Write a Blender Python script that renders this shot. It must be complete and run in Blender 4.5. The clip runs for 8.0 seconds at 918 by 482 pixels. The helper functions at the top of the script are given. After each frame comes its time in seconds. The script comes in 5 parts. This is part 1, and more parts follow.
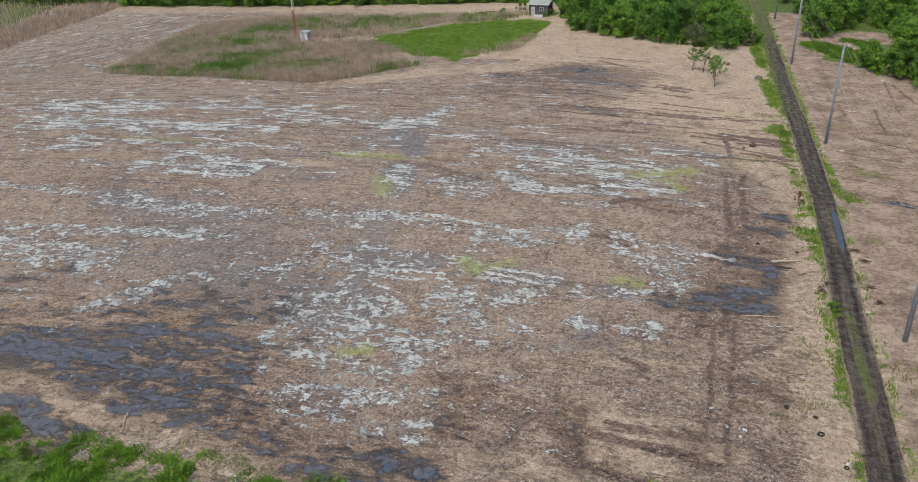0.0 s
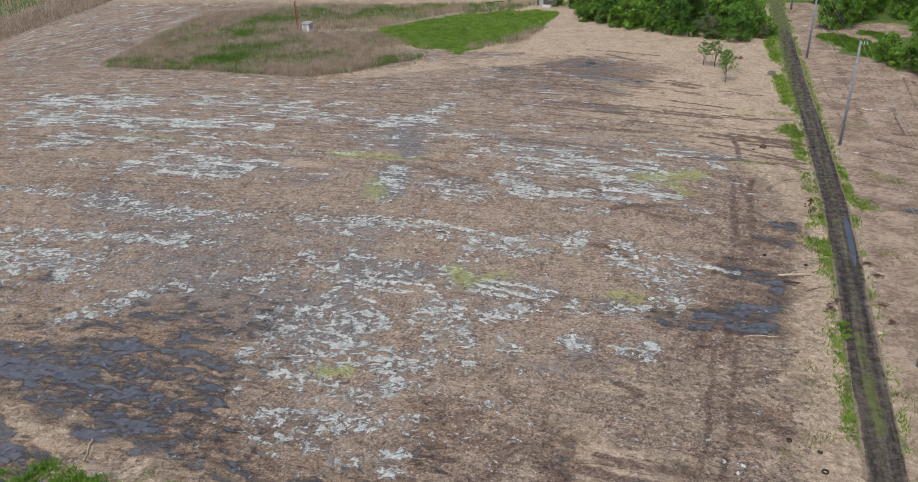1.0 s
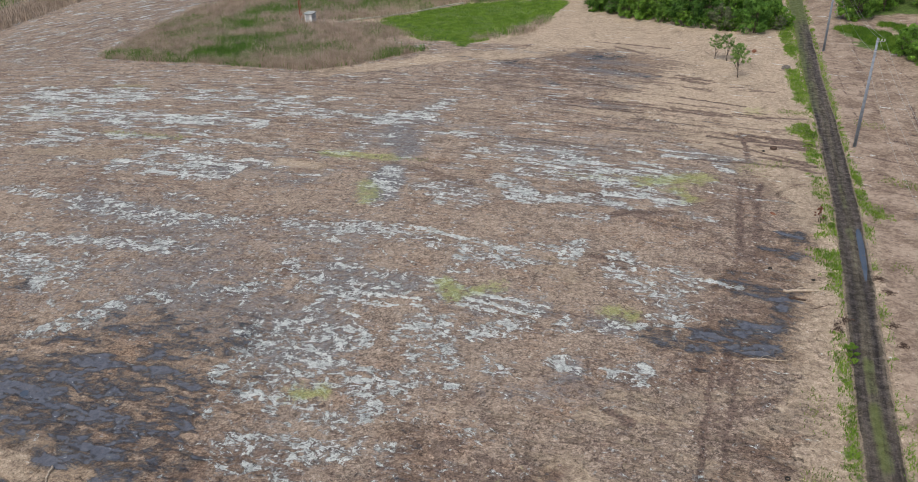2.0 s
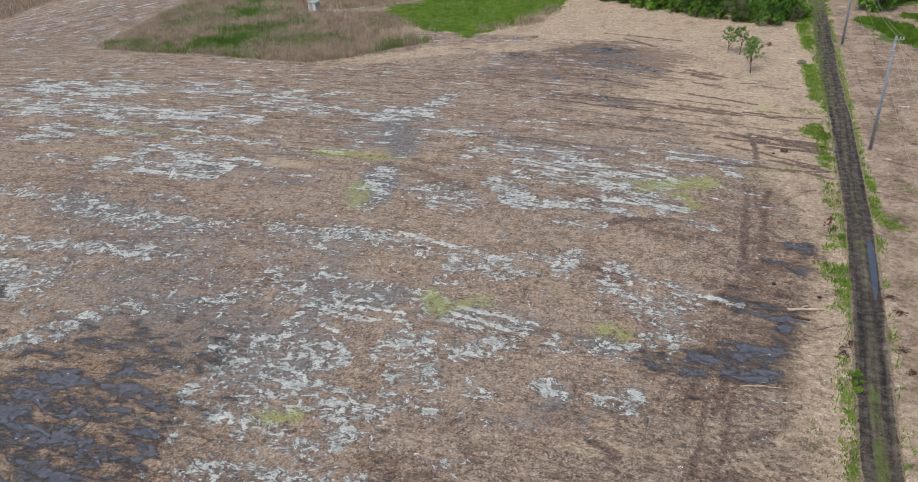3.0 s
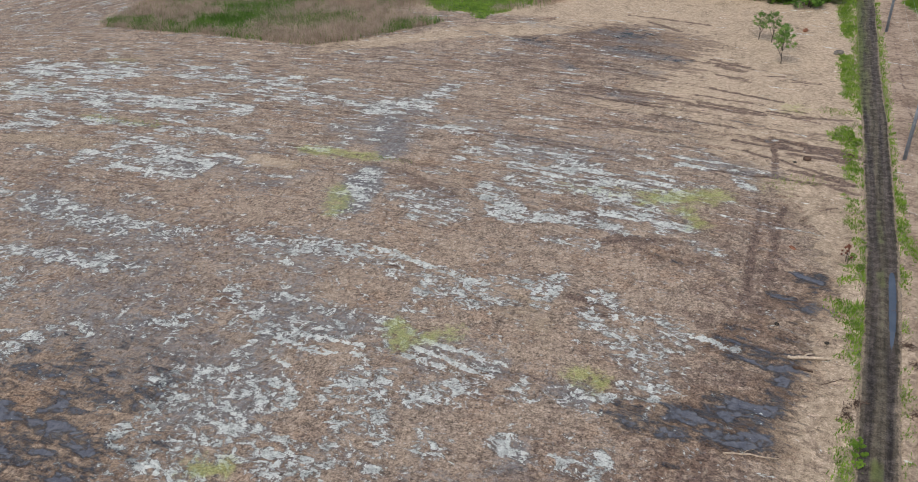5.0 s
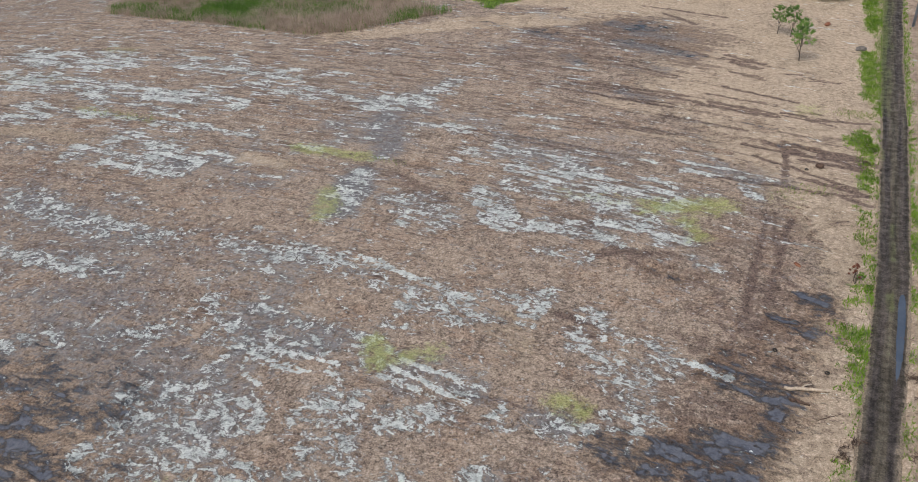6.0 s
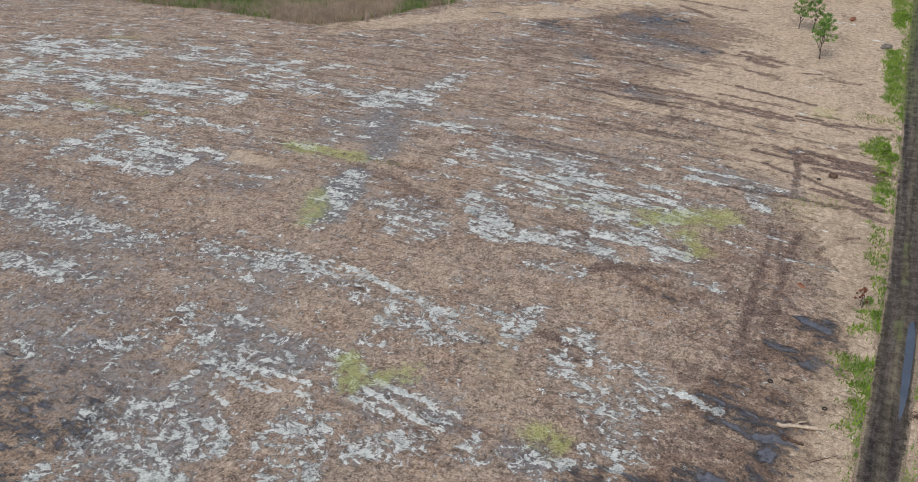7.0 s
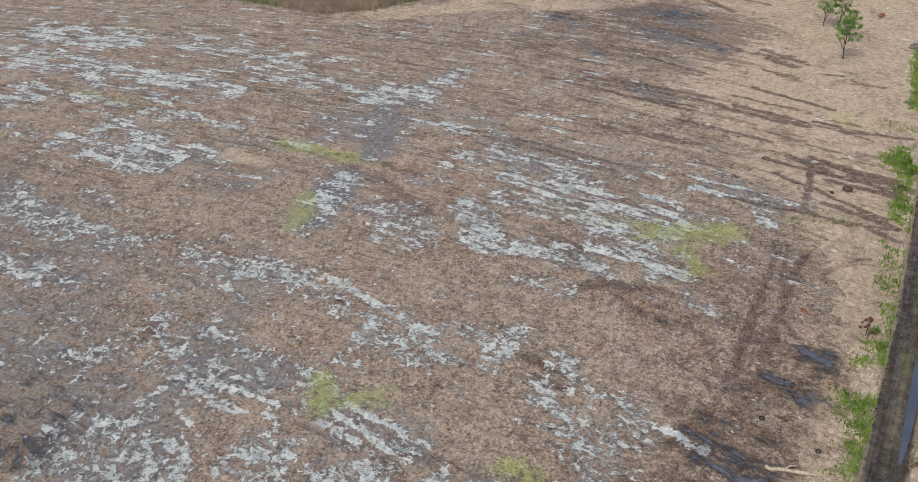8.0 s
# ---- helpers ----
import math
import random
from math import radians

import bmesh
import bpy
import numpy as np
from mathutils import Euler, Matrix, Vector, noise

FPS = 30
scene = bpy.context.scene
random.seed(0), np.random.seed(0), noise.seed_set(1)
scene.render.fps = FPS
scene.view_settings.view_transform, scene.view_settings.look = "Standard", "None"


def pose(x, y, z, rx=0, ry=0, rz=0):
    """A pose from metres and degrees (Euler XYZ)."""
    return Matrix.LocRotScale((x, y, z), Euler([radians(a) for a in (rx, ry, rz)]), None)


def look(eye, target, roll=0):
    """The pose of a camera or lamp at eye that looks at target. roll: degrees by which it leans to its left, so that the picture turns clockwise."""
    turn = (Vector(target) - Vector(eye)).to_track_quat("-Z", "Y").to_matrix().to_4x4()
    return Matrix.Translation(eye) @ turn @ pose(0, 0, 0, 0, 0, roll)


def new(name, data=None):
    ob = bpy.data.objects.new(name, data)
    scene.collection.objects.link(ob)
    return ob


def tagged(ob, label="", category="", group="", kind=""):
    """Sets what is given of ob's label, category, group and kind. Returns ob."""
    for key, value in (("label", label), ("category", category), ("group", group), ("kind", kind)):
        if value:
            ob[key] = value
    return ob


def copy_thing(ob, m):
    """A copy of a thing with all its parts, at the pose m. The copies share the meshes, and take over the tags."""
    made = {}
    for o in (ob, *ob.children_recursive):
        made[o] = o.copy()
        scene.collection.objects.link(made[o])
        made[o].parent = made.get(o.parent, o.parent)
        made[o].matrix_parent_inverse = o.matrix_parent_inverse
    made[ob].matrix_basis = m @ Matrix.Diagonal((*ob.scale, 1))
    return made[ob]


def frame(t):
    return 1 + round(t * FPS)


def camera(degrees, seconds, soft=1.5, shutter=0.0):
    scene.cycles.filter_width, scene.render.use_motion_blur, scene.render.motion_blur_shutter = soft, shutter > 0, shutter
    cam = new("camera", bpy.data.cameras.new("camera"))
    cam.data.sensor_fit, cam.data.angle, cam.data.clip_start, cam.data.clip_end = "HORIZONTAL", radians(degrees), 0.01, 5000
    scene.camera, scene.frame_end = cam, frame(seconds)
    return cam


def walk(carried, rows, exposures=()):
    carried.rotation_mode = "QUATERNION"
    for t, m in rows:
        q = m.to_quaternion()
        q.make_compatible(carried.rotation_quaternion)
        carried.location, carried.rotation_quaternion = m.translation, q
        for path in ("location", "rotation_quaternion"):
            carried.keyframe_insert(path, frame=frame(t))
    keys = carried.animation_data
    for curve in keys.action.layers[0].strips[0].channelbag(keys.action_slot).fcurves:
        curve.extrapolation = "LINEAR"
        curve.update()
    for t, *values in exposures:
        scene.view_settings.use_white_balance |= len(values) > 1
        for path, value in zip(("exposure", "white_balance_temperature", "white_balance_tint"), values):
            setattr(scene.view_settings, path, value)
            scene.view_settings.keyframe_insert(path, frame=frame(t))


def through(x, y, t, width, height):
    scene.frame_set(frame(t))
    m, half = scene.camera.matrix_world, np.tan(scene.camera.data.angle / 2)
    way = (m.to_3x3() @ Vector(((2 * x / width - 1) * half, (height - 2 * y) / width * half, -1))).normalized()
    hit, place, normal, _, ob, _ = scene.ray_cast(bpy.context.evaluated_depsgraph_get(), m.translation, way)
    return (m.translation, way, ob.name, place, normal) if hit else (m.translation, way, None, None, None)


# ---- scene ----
cam = camera(57.2, 8.0, soft=0.75)
PATH = [
    (0.0, look((-0.672, 2.238, 37.982), (-5.911, 56.036, 11.937), -2.23)),
    (1.0, look((1.336, 6.794, 38.429), (-5.021, 60.019, 11.471), -2.53)),
    (2.0, look((3.511, 11.357, 38.885), (-4.085, 63.908, 10.943), -2.83)),
    (3.0, look((5.814, 15.945, 39.336), (-3.146, 67.713, 10.356), -3.14)),
    (4.0, look((8.208, 20.576, 39.770), (-2.244, 71.442, 9.715), -3.46)),
    (5.0, look((10.656, 25.268, 40.174), (-1.417, 75.105, 9.021), -3.81)),
    (6.0, look((13.118, 30.039, 40.535), (-0.701, 78.706, 8.277), -4.17)),
    (7.0, look((15.558, 34.907, 40.839), (-0.129, 82.251, 7.486), -4.55)),
    (8.0, look((17.937, 39.892, 41.075), (0.267, 85.745, 6.647), -4.97)),
]
walk(cam, PATH)

# ---- light: an overcast afternoon ----
SUN_HEIGHT, SUN_TURN = radians(58), radians(205)
world = bpy.data.worlds.new("overcast_sky")
scene.world = world
world.use_nodes = True
wn = world.node_tree
sky = wn.nodes.new("ShaderNodeTexSky")
sky.sky_type, sky.sun_disc = "NISHITA", False
sky.sun_elevation, sky.sun_rotation, sky.air_density, sky.dust_density = SUN_HEIGHT, SUN_TURN, 1.0, 5.0
wn.nodes["Background"].inputs["Strength"].default_value = 0.14
wn.links.new(sky.outputs["Color"], wn.nodes["Background"].inputs["Color"])
sun = new("sun", bpy.data.lights.new("sun", "SUN"))
sun.data.energy, sun.data.angle, sun.data.color = 1.3, radians(18), (1.0, 0.96, 0.9)
sun.matrix_world = look((math.sin(SUN_TURN) * math.cos(SUN_HEIGHT), math.cos(SUN_TURN) * math.cos(SUN_HEIGHT), math.sin(SUN_HEIGHT)), (0, 0, 0))
scene.view_settings.exposure = -0.19


# ---- node materials ----
class Nodes:
    """A material's nodes, joined by short calls."""

    def __init__(self, name, rough=0.8, spec=0.3):
        self.mat = bpy.data.materials.new(name)
        self.mat.use_nodes = True
        self.tree = self.mat.node_tree
        self.bsdf = self.tree.nodes["Principled BSDF"]
        self.bsdf.inputs["Roughness"].default_value = rough
        self.bsdf.inputs["Specular IOR Level"].default_value = spec

    def plug(self, socket, value):
        if isinstance(value, bpy.types.NodeSocket):
            self.tree.links.new(value, socket)
        elif isinstance(value, tuple) and len(value) == 3 and socket.type == "RGBA":
            socket.default_value = (*value, 1)
        else:
            socket.default_value = value

    def attr(self, name):
        n = self.tree.nodes.new("ShaderNodeAttribute")
        n.attribute_name = name
        return n.outputs["Fac"]

    def place(self, scale=(1, 1, 1), turn=0.0):
        tc = self.tree.nodes.new("ShaderNodeTexCoord")
        m = self.tree.nodes.new("ShaderNodeMapping")
        m.inputs["Scale"].default_value = scale
        m.inputs["Rotation"].default_value = (0, 0, radians(turn))
        self.tree.links.new(tc.outputs["Object"], m.inputs["Vector"])
        return m.outputs["Vector"]

    def rows(self, along=1.0, across=1.0):
        """Places along and across the rows of the field, or the ruts of the track."""
        n = self.tree.nodes.new("ShaderNodeCombineXYZ")
        self.plug(n.inputs[0], self.math("MULTIPLY", self.attr("row_along"), along))
        self.plug(n.inputs[1], self.math("MULTIPLY", self.attr("row_across"), across))
        return n.outputs[0]

    def noise(self, vec, scale, detail=4.0, rough=0.6, warp=0.0):
        n = self.tree.nodes.new("ShaderNodeTexNoise")
        for key, v in (("Scale", scale), ("Detail", detail), ("Roughness", rough), ("Distortion", warp)):
            n.inputs[key].default_value = v
        self.tree.links.new(vec, n.inputs["Vector"])
        return n.outputs["Fac"]

    def cells(self, vec, scale):
        n = self.tree.nodes.new("ShaderNodeTexVoronoi")
        n.inputs["Scale"].default_value = scale
        self.tree.links.new(vec, n.inputs["Vector"])
        return n

    def warp(self, vec, scale, amount):
        """The same places, pushed about by noise."""
        n = self.tree.nodes.new("ShaderNodeTexNoise")
        n.inputs["Scale"].default_value, n.inputs["Detail"].default_value = scale, 3.0
        self.tree.links.new(vec, n.inputs["Vector"])
        m = self.tree.nodes.new("ShaderNodeVectorMath")
        m.operation = "MULTIPLY_ADD"
        self.tree.links.new(n.outputs["Color"], m.inputs[0])
        m.inputs[1].default_value = (amount, amount, 0.0)
        self.tree.links.new(vec, m.inputs[2])
        return m.outputs[0]

    def math(self, op, a, b=0.0, c=0.0):
        n = self.tree.nodes.new("ShaderNodeMath")
        n.operation = op
        for i, v in enumerate((a, b, c)):
            self.plug(n.inputs[i], v)
        return n.outputs[0]

    def step(self, v, lo, hi, to0=0.0, to1=1.0):
        n = self.tree.nodes.new("ShaderNodeMapRange")
        n.interpolation_type = "SMOOTHSTEP"
        for key, w in (("Value", v), ("From Min", lo), ("From Max", hi), ("To Min", to0), ("To Max", to1)):
            self.plug(n.inputs[key], w)
        return n.outputs[0]

    def ramp(self, v, stops):
        n = self.tree.nodes.new("ShaderNodeValToRGB")
        e = n.color_ramp.elements
        while len(e) < len(stops):
            e.new(0.5)
        for slot, (p, col) in zip(e, stops):
            slot.position, slot.color = p, (*col, 1)
        self.plug(n.inputs["Fac"], v)
        return n.outputs["Color"]

    def mix(self, fac, a, b, kind="MIX"):
        n = self.tree.nodes.new("ShaderNodeMix")
        n.data_type, n.blend_type = "RGBA", kind
        self.plug(n.inputs[0], fac)
        self.plug(n.inputs[6], a)
        self.plug(n.inputs[7], b)
        return n.outputs[2]

    def random(self):
        return self.tree.nodes.new("ShaderNodeObjectInfo").outputs["Random"]

    def island(self):
        return self.tree.nodes.new("ShaderNodeNewGeometry").outputs["Random Per Island"]

    def bump(self, height, depth, strength=0.6):
        n = self.tree.nodes.new("ShaderNodeBump")
        n.inputs["Distance"].default_value, n.inputs["Strength"].default_value = depth, strength
        self.tree.links.new(height, n.inputs["Height"])
        self.tree.links.new(n.outputs["Normal"], self.bsdf.inputs["Normal"])

    def done(self, colour, rough=None):
        self.plug(self.bsdf.inputs["Base Color"], colour)
        if rough is not None:
            self.plug(self.bsdf.inputs["Roughness"], rough)
        return self.mat


def ground_material():
    n = Nodes("field_ground", 0.9, 0.25)
    p = n.place()

    def blend(*pairs):
        total = n.math("MULTIPLY", pairs[0][0], pairs[0][1])
        for v, w in pairs[1:]:
            total = n.math("ADD", total, n.math("MULTIPLY", v, w))
        return total

    def wobble(mask, amount, lo, hi, by):
        return n.step(n.math("ADD", mask, n.math("MULTIPLY", n.math("SUBTRACT", by, 0.5), amount)), lo, hi)

    def times(*values):
        total = values[0]
        for v in values[1:]:
            total = n.math("MULTIPLY", total, v)
        return total

    field, north, dry_mark = n.attr("field"), n.attr("north"), n.attr("sand")
    scum, wash, wet = n.attr("scum"), n.attr("wash"), n.attr("wet")
    south = n.math("SUBTRACT", 1.0, north)
    fine, mid, broad = n.noise(p, 7.0, 5, 0.8), n.noise(p, 2.2, 7, 0.74, 0.5), n.noise(p, 0.13, 5, 0.6)
    lumps, fibre = n.noise(p, 0.9, 8, 0.7, 0.4), n.noise(n.warp(p, 0.8, 1.5), 4.5, 4, 0.7, 2.2)
    ripple, patchy = n.noise(p, 0.55, 6, 0.65, 0.6), n.noise(p, 0.33, 6, 0.65, 0.6)
    clods = n.noise(n.rows(0.40, 1.0), 1.7, 8, 0.72, 0.7)
    comb = n.noise(n.rows(0.075, 1.0), 1.3, 6, 0.62, 0.25)
    stripe = n.noise(n.rows(0.05, 1.0), 0.62, 5, 0.62, 0.3)
    hair = n.noise(n.rows(0.035, 1.0), 3.2, 3, 0.5, 0.1)
    calm = n.noise(n.rows(0.42, 1.0), 0.7, 6, 0.6, 0.8)

    # straw: greyish, rusty and pale, with dark gaps
    grit = n.noise(p, 4.0, 5, 0.8, 0.3)
    tone = blend((fine, 0.26), (grit, 0.28), (mid, 0.20), (fibre, 0.12), (lumps, 0.14))
    straw = n.ramp(tone, [(0.43, (0.07, 0.056, 0.048)), (0.472, (0.185, 0.147, 0.117)), (0.51, (0.36, 0.290, 0.228)), (0.57, (0.66, 0.555, 0.46))])
    rusty = n.ramp(tone, [(0.43, (0.072, 0.049, 0.036)), (0.472, (0.21, 0.143, 0.099)), (0.512, (0.405, 0.286, 0.201)), (0.57, (0.64, 0.49, 0.37))])
    pale = n.ramp(tone, [(0.43, (0.13, 0.102, 0.08)), (0.472, (0.295, 0.232, 0.178)), (0.515, (0.47, 0.378, 0.292)), (0.575, (0.71, 0.60, 0.49))])
    col = n.mix(n.step(blend((broad, 0.30), (patchy, 0.40), (lumps, 0.3)), 0.46, 0.545, 0.0, 0.78), straw, rusty)
    col = n.mix(n.step(blend((n.noise(p, 0.21, 6, 0.68, 0.5), 0.5), (lumps, 0.3), (clods, 0.2)), n.step(north, 0.0, 1.0, 0.450, 0.475), 0.545, 0.0, 0.92), col, pale)
    grime = n.mix(fine, (0.055, 0.042, 0.038), (0.19, 0.145, 0.12))
    furrow = n.step(blend((comb, 0.30), (stripe, 0.30), (hair, 0.20), (clods, 0.20)), 0.505, 0.565)
    col = n.mix(times(furrow, field, n.step(blend((patchy, 0.6), (broad, 0.4)), 0.43, 0.57, n.step(north, 0.0, 1.0, 0.08, 0.18), 0.70)), col, grime)

    dash = n.noise(n.rows(0.26, 1.0), 1.15, 3, 0.55, 0.4)
    col = n.mix(times(n.step(dash, 0.34, 0.45, 0.6, 0.0), field, n.step(north, 0.0, 1.0, 0.25, 1.0)), col, grime)
    col = n.mix(times(n.step(dash, 0.51, 0.61, 0.0, 0.8), field, n.step(north, 0.0, 1.0, 0.25, 1.0)), col, pale)
    groove = n.noise(n.rows(0.022, 1.0), 1.25, 3, 0.55, 0.15)
    col = n.mix(times(n.step(groove, 0.35, 0.43, 0.8, 0.0), n.step(blend((patchy, 0.5), (clods, 0.5)), 0.42, 0.54), field, n.step(north, 0.0, 1.0, 0.3, 1.0)), col, grime)

    # dry sand, with a few dark rows and clods
    sand = n.ramp(blend((fine, 0.26), (mid, 0.30), (patchy, 0.18), (fibre, 0.26)),
                  [(0.42, (0.13, 0.10, 0.072)), (0.465, (0.32, 0.256, 0.187)), (0.52, (0.465, 0.378, 0.281)), (0.58, (0.72, 0.605, 0.47))])
    scratch = times(n.step(blend((hair, 0.5), (clods, 0.5)), 0.565, 0.60), n.step(blend((patchy, 0.5), (lumps, 0.5)), 0.50, 0.545))
    clump = n.step(blend((lumps, 0.6), (mid, 0.4)), 0.595, 0.64)
    sand = n.mix(times(n.attr("far_east"), 0.85), sand, n.mix(n.step(blend((mid, 0.5), (patchy, 0.5)), 0.40, 0.60), (0.20, 0.145, 0.11), (0.45, 0.355, 0.275)))
    sand = n.mix(times(n.attr("bright_sand"), n.step(blend((fine, 0.3), (mid, 0.3), (patchy, 0.4)), 0.42, 0.52, 0.15, 0.7)), sand, n.mix(n.step(blend((mid, 0.6), (fine, 0.4)), 0.40, 0.60), (0.37, 0.295, 0.215), (0.62, 0.51, 0.385)))
    sand = n.mix(times(n.math("MAXIMUM", scratch, clump), 0.62), sand, grime)
    drift = blend((ripple, 0.2), (lumps, 0.3), (comb, 0.2), (stripe, 0.15), (clods, 0.15))
    dusty = wobble(dry_mark, 4.6, 0.38, 0.62, drift)
    col = n.mix(dusty, col, sand)

    # dark mud: in rows, in broad patches with one tree's painted shadow, in wheel marks
    mud = n.mix(n.step(blend((fine, 0.5), (mid, 0.5)), 0.41, 0.60), (0.042, 0.029, 0.027), (0.245, 0.175, 0.145))
    row_mud = wobble(n.attr("furrows"), 7.5, 0.50, 0.76, blend((comb, 0.25), (stripe, 0.20), (hair, 0.10), (clods, 0.25), (ripple, 0.20)))
    patch_mud = wobble(n.attr("mud"), 8.0, 0.34, 0.62, blend((lumps, 0.40), (clods, 0.3), (ripple, 0.3)))
    wheel_mud = wobble(n.attr("ruts"), 4.6, 0.40, 0.66, blend((lumps, 0.30), (mid, 0.35), (clods, 0.35)))
    soiled = n.math("MAXIMUM", row_mud, times(patch_mud, n.math("SUBTRACT", 1.0, times(dusty, 0.45))))
    col = n.mix(n.math("MAXIMUM", times(soiled, n.step(north, 0.0, 1.0, 0.72, 0.60)), times(wheel_mud, 0.88)), col, mud)

    # soaked straw round the pools, then shallow water in it
    soak = blend((calm, 0.36), (lumps, 0.18), (clods, 0.26), (mid, 0.20))
    damp = times(wobble(wet, 4.5, 0.0, 0.40, soak), n.step(wet, 0.02, 0.25))
    col = n.mix(times(damp, 0.30), col, n.ramp(tone, [(0.43, (0.055, 0.036, 0.026)), (0.49, (0.19, 0.122, 0.075)), (0.56, (0.47, 0.325, 0.20))]))
    sheet = times(wobble(wet, 6.5, 0.46, 0.98, soak), n.step(wet, 0.05, 0.3))

    # grey film and pale crust: torn flakes, longer along the rows to the north
    torn = blend((n.noise(n.rows(0.62, 1.0), 1.25, 9, 0.70, 0.9), 0.8), (patchy, 0.2))
    drawn = blend((n.noise(n.rows(0.22, 1.0), 1.0, 9, 0.72, 0.6), 0.70), (dash, 0.26), (stripe, 0.14), (patchy, 0.12), (-0.11, 1.0))
    flake = n.math("ADD", times(torn, south), times(drawn, north))
    flake = n.math("ADD", flake, blend((mid, 0.24), (fine, 0.14), (-0.19, 1.0)))
    bare = n.step(blend((patchy, 0.55), (broad, 0.2), (clods, 0.25)), 0.43, 0.54)
    chance = blend((scum, 1.0), (times(field, bare), n.step(north, 0.0, 1.0, 0.46, 0.52)), (wash, 0.16))
    chance = times(chance, n.step(wet, 0.3, 0.7, 1.0, 0.1), n.step(dry_mark, 0.3, 0.8, 1.0, 0.1), n.step(soiled, 0.2, 1.0, 1.0, 0.75))
    limit = n.step(chance, 0.0, 1.0, n.step(north, 0.0, 1.0, 0.632, 0.610), n.step(north, 0.0, 1.0, 0.512, 0.496))
    above = n.math("SUBTRACT", flake, limit)
    film_room = n.math("MAXIMUM", n.step(scum, 0.05, 0.5), n.math("MAXIMUM", wash, times(bare, 0.75)))
    film = times(n.step(n.math("ADD", above, times(wash, 0.06)), -0.075, -0.005, 0.0, 0.92), field, film_room, n.step(dry_mark, 0.3, 0.8, 1.0, 0.2))
    # film colour also holds painted shadow and wet at the flakes' edges
    col = n.mix(film, col, n.mix(n.step(mid, 0.36, 0.64), (0.112, 0.115, 0.122), (0.300, 0.314, 0.322)))
    haze = times(n.step(n.math("ADD", wash, times(n.math("SUBTRACT", blend((mid, 0.4), (lumps, 0.6)), 0.5), 3.0)), 0.35, 0.95), field)
    col = n.mix(times(haze, 0.62), col, n.mix(n.step(mid, 0.38, 0.62), (0.125, 0.131, 0.146), (0.225, 0.240, 0.258)))
    col = n.mix(times(sheet, 0.90), col, n.mix(n.step(mid, 0.35, 0.65), (0.074, 0.085, 0.111), (0.126, 0.145, 0.180)))
    crust = times(n.step(above, -0.004, 0.016), n.step(blend((fine, 0.5), (mid, 0.5)), 0.40, 0.48, 0.25, 1.0))
    dots = n.cells(n.warp(p, 3.0, 0.25), 1.9)
    split = n.tree.nodes.new("ShaderNodeSeparateColor")
    n.tree.links.new(dots.outputs["Color"], split.inputs[0])
    crumb = times(n.step(dots.outputs["Distance"], 0.14, 0.23, 1.0, 0.0), n.step(split.outputs[0], 0.56, 0.60), field, n.step(dry_mark, 0.3, 0.8, 1.0, 0.1), n.step(wet, 0.2, 0.6, 1.0, 0.0), n.step(bare, 0.0, 1.0, 0.35, 1.0))
    ridge = wobble(n.attr("lines"), 5.0, 0.62, 0.78, blend((mid, 0.5), (clods, 0.5)))
    crust = n.math("MAXIMUM", n.math("MAXIMUM", crust, ridge), times(crumb, 0.8))
    chalk = n.ramp(blend((mid, 0.40), (fine, 0.30), (ripple, 0.30)), [(0.41, (0.27, 0.30, 0.297)), (0.475, (0.485, 0.533, 0.518)), (0.55, (0.76, 0.805, 0.775))])
    col = n.mix(times(crust, 0.97), col, chalk)

    slime = wobble(n.attr("algae"), 4.0, 0.30, 1.1, blend((mid, 0.5), (lumps, 0.5)))
    col = n.mix(times(slime, 0.62), col, n.mix(n.step(fine, 0.35, 0.65), (0.20, 0.24, 0.055), (0.54, 0.62, 0.20)))
    turf = wobble(n.attr("turf"), 2.4, 0.35, 0.8, blend((mid, 0.5), (lumps, 0.5)))
    col = n.mix(turf, col, n.ramp(n.noise(p, 2.0, 5, 0.7), [(0.35, (0.04, 0.06, 0.016)), (0.5, (0.095, 0.16, 0.035)), (0.65, (0.20, 0.275, 0.075))]))
    dry = n.math("SUBTRACT", 1.0, sheet)
    n.bump(times(blend((fine, 0.35), (mid, 0.35), (lumps, 0.75), (crust, 0.10)), dry, n.step(dusty, 0.0, 1.0, 1.0, 0.5)), 0.22, 1.0)
    n.plug(n.bsdf.inputs["Specular IOR Level"], n.step(sheet, 0.0, 0.7, 0.25, 0.5))
    return n.done(col, n.step(sheet, 0.0, 0.7, 0.9, 0.15))


def water_material():
    n = Nodes("muddy_water", 0.08, 0.5)
    n.bump(n.noise(n.place(), 1.5, 3), 0.01, 0.15)
    return n.done(n.ramp(n.noise(n.place(), 0.5, 4), [(0.3, (0.060, 0.080, 0.112)), (0.7, (0.105, 0.132, 0.172))]),
                  n.step(n.noise(n.place(), 0.9, 3), 0.4, 0.7, 0.05, 0.2))


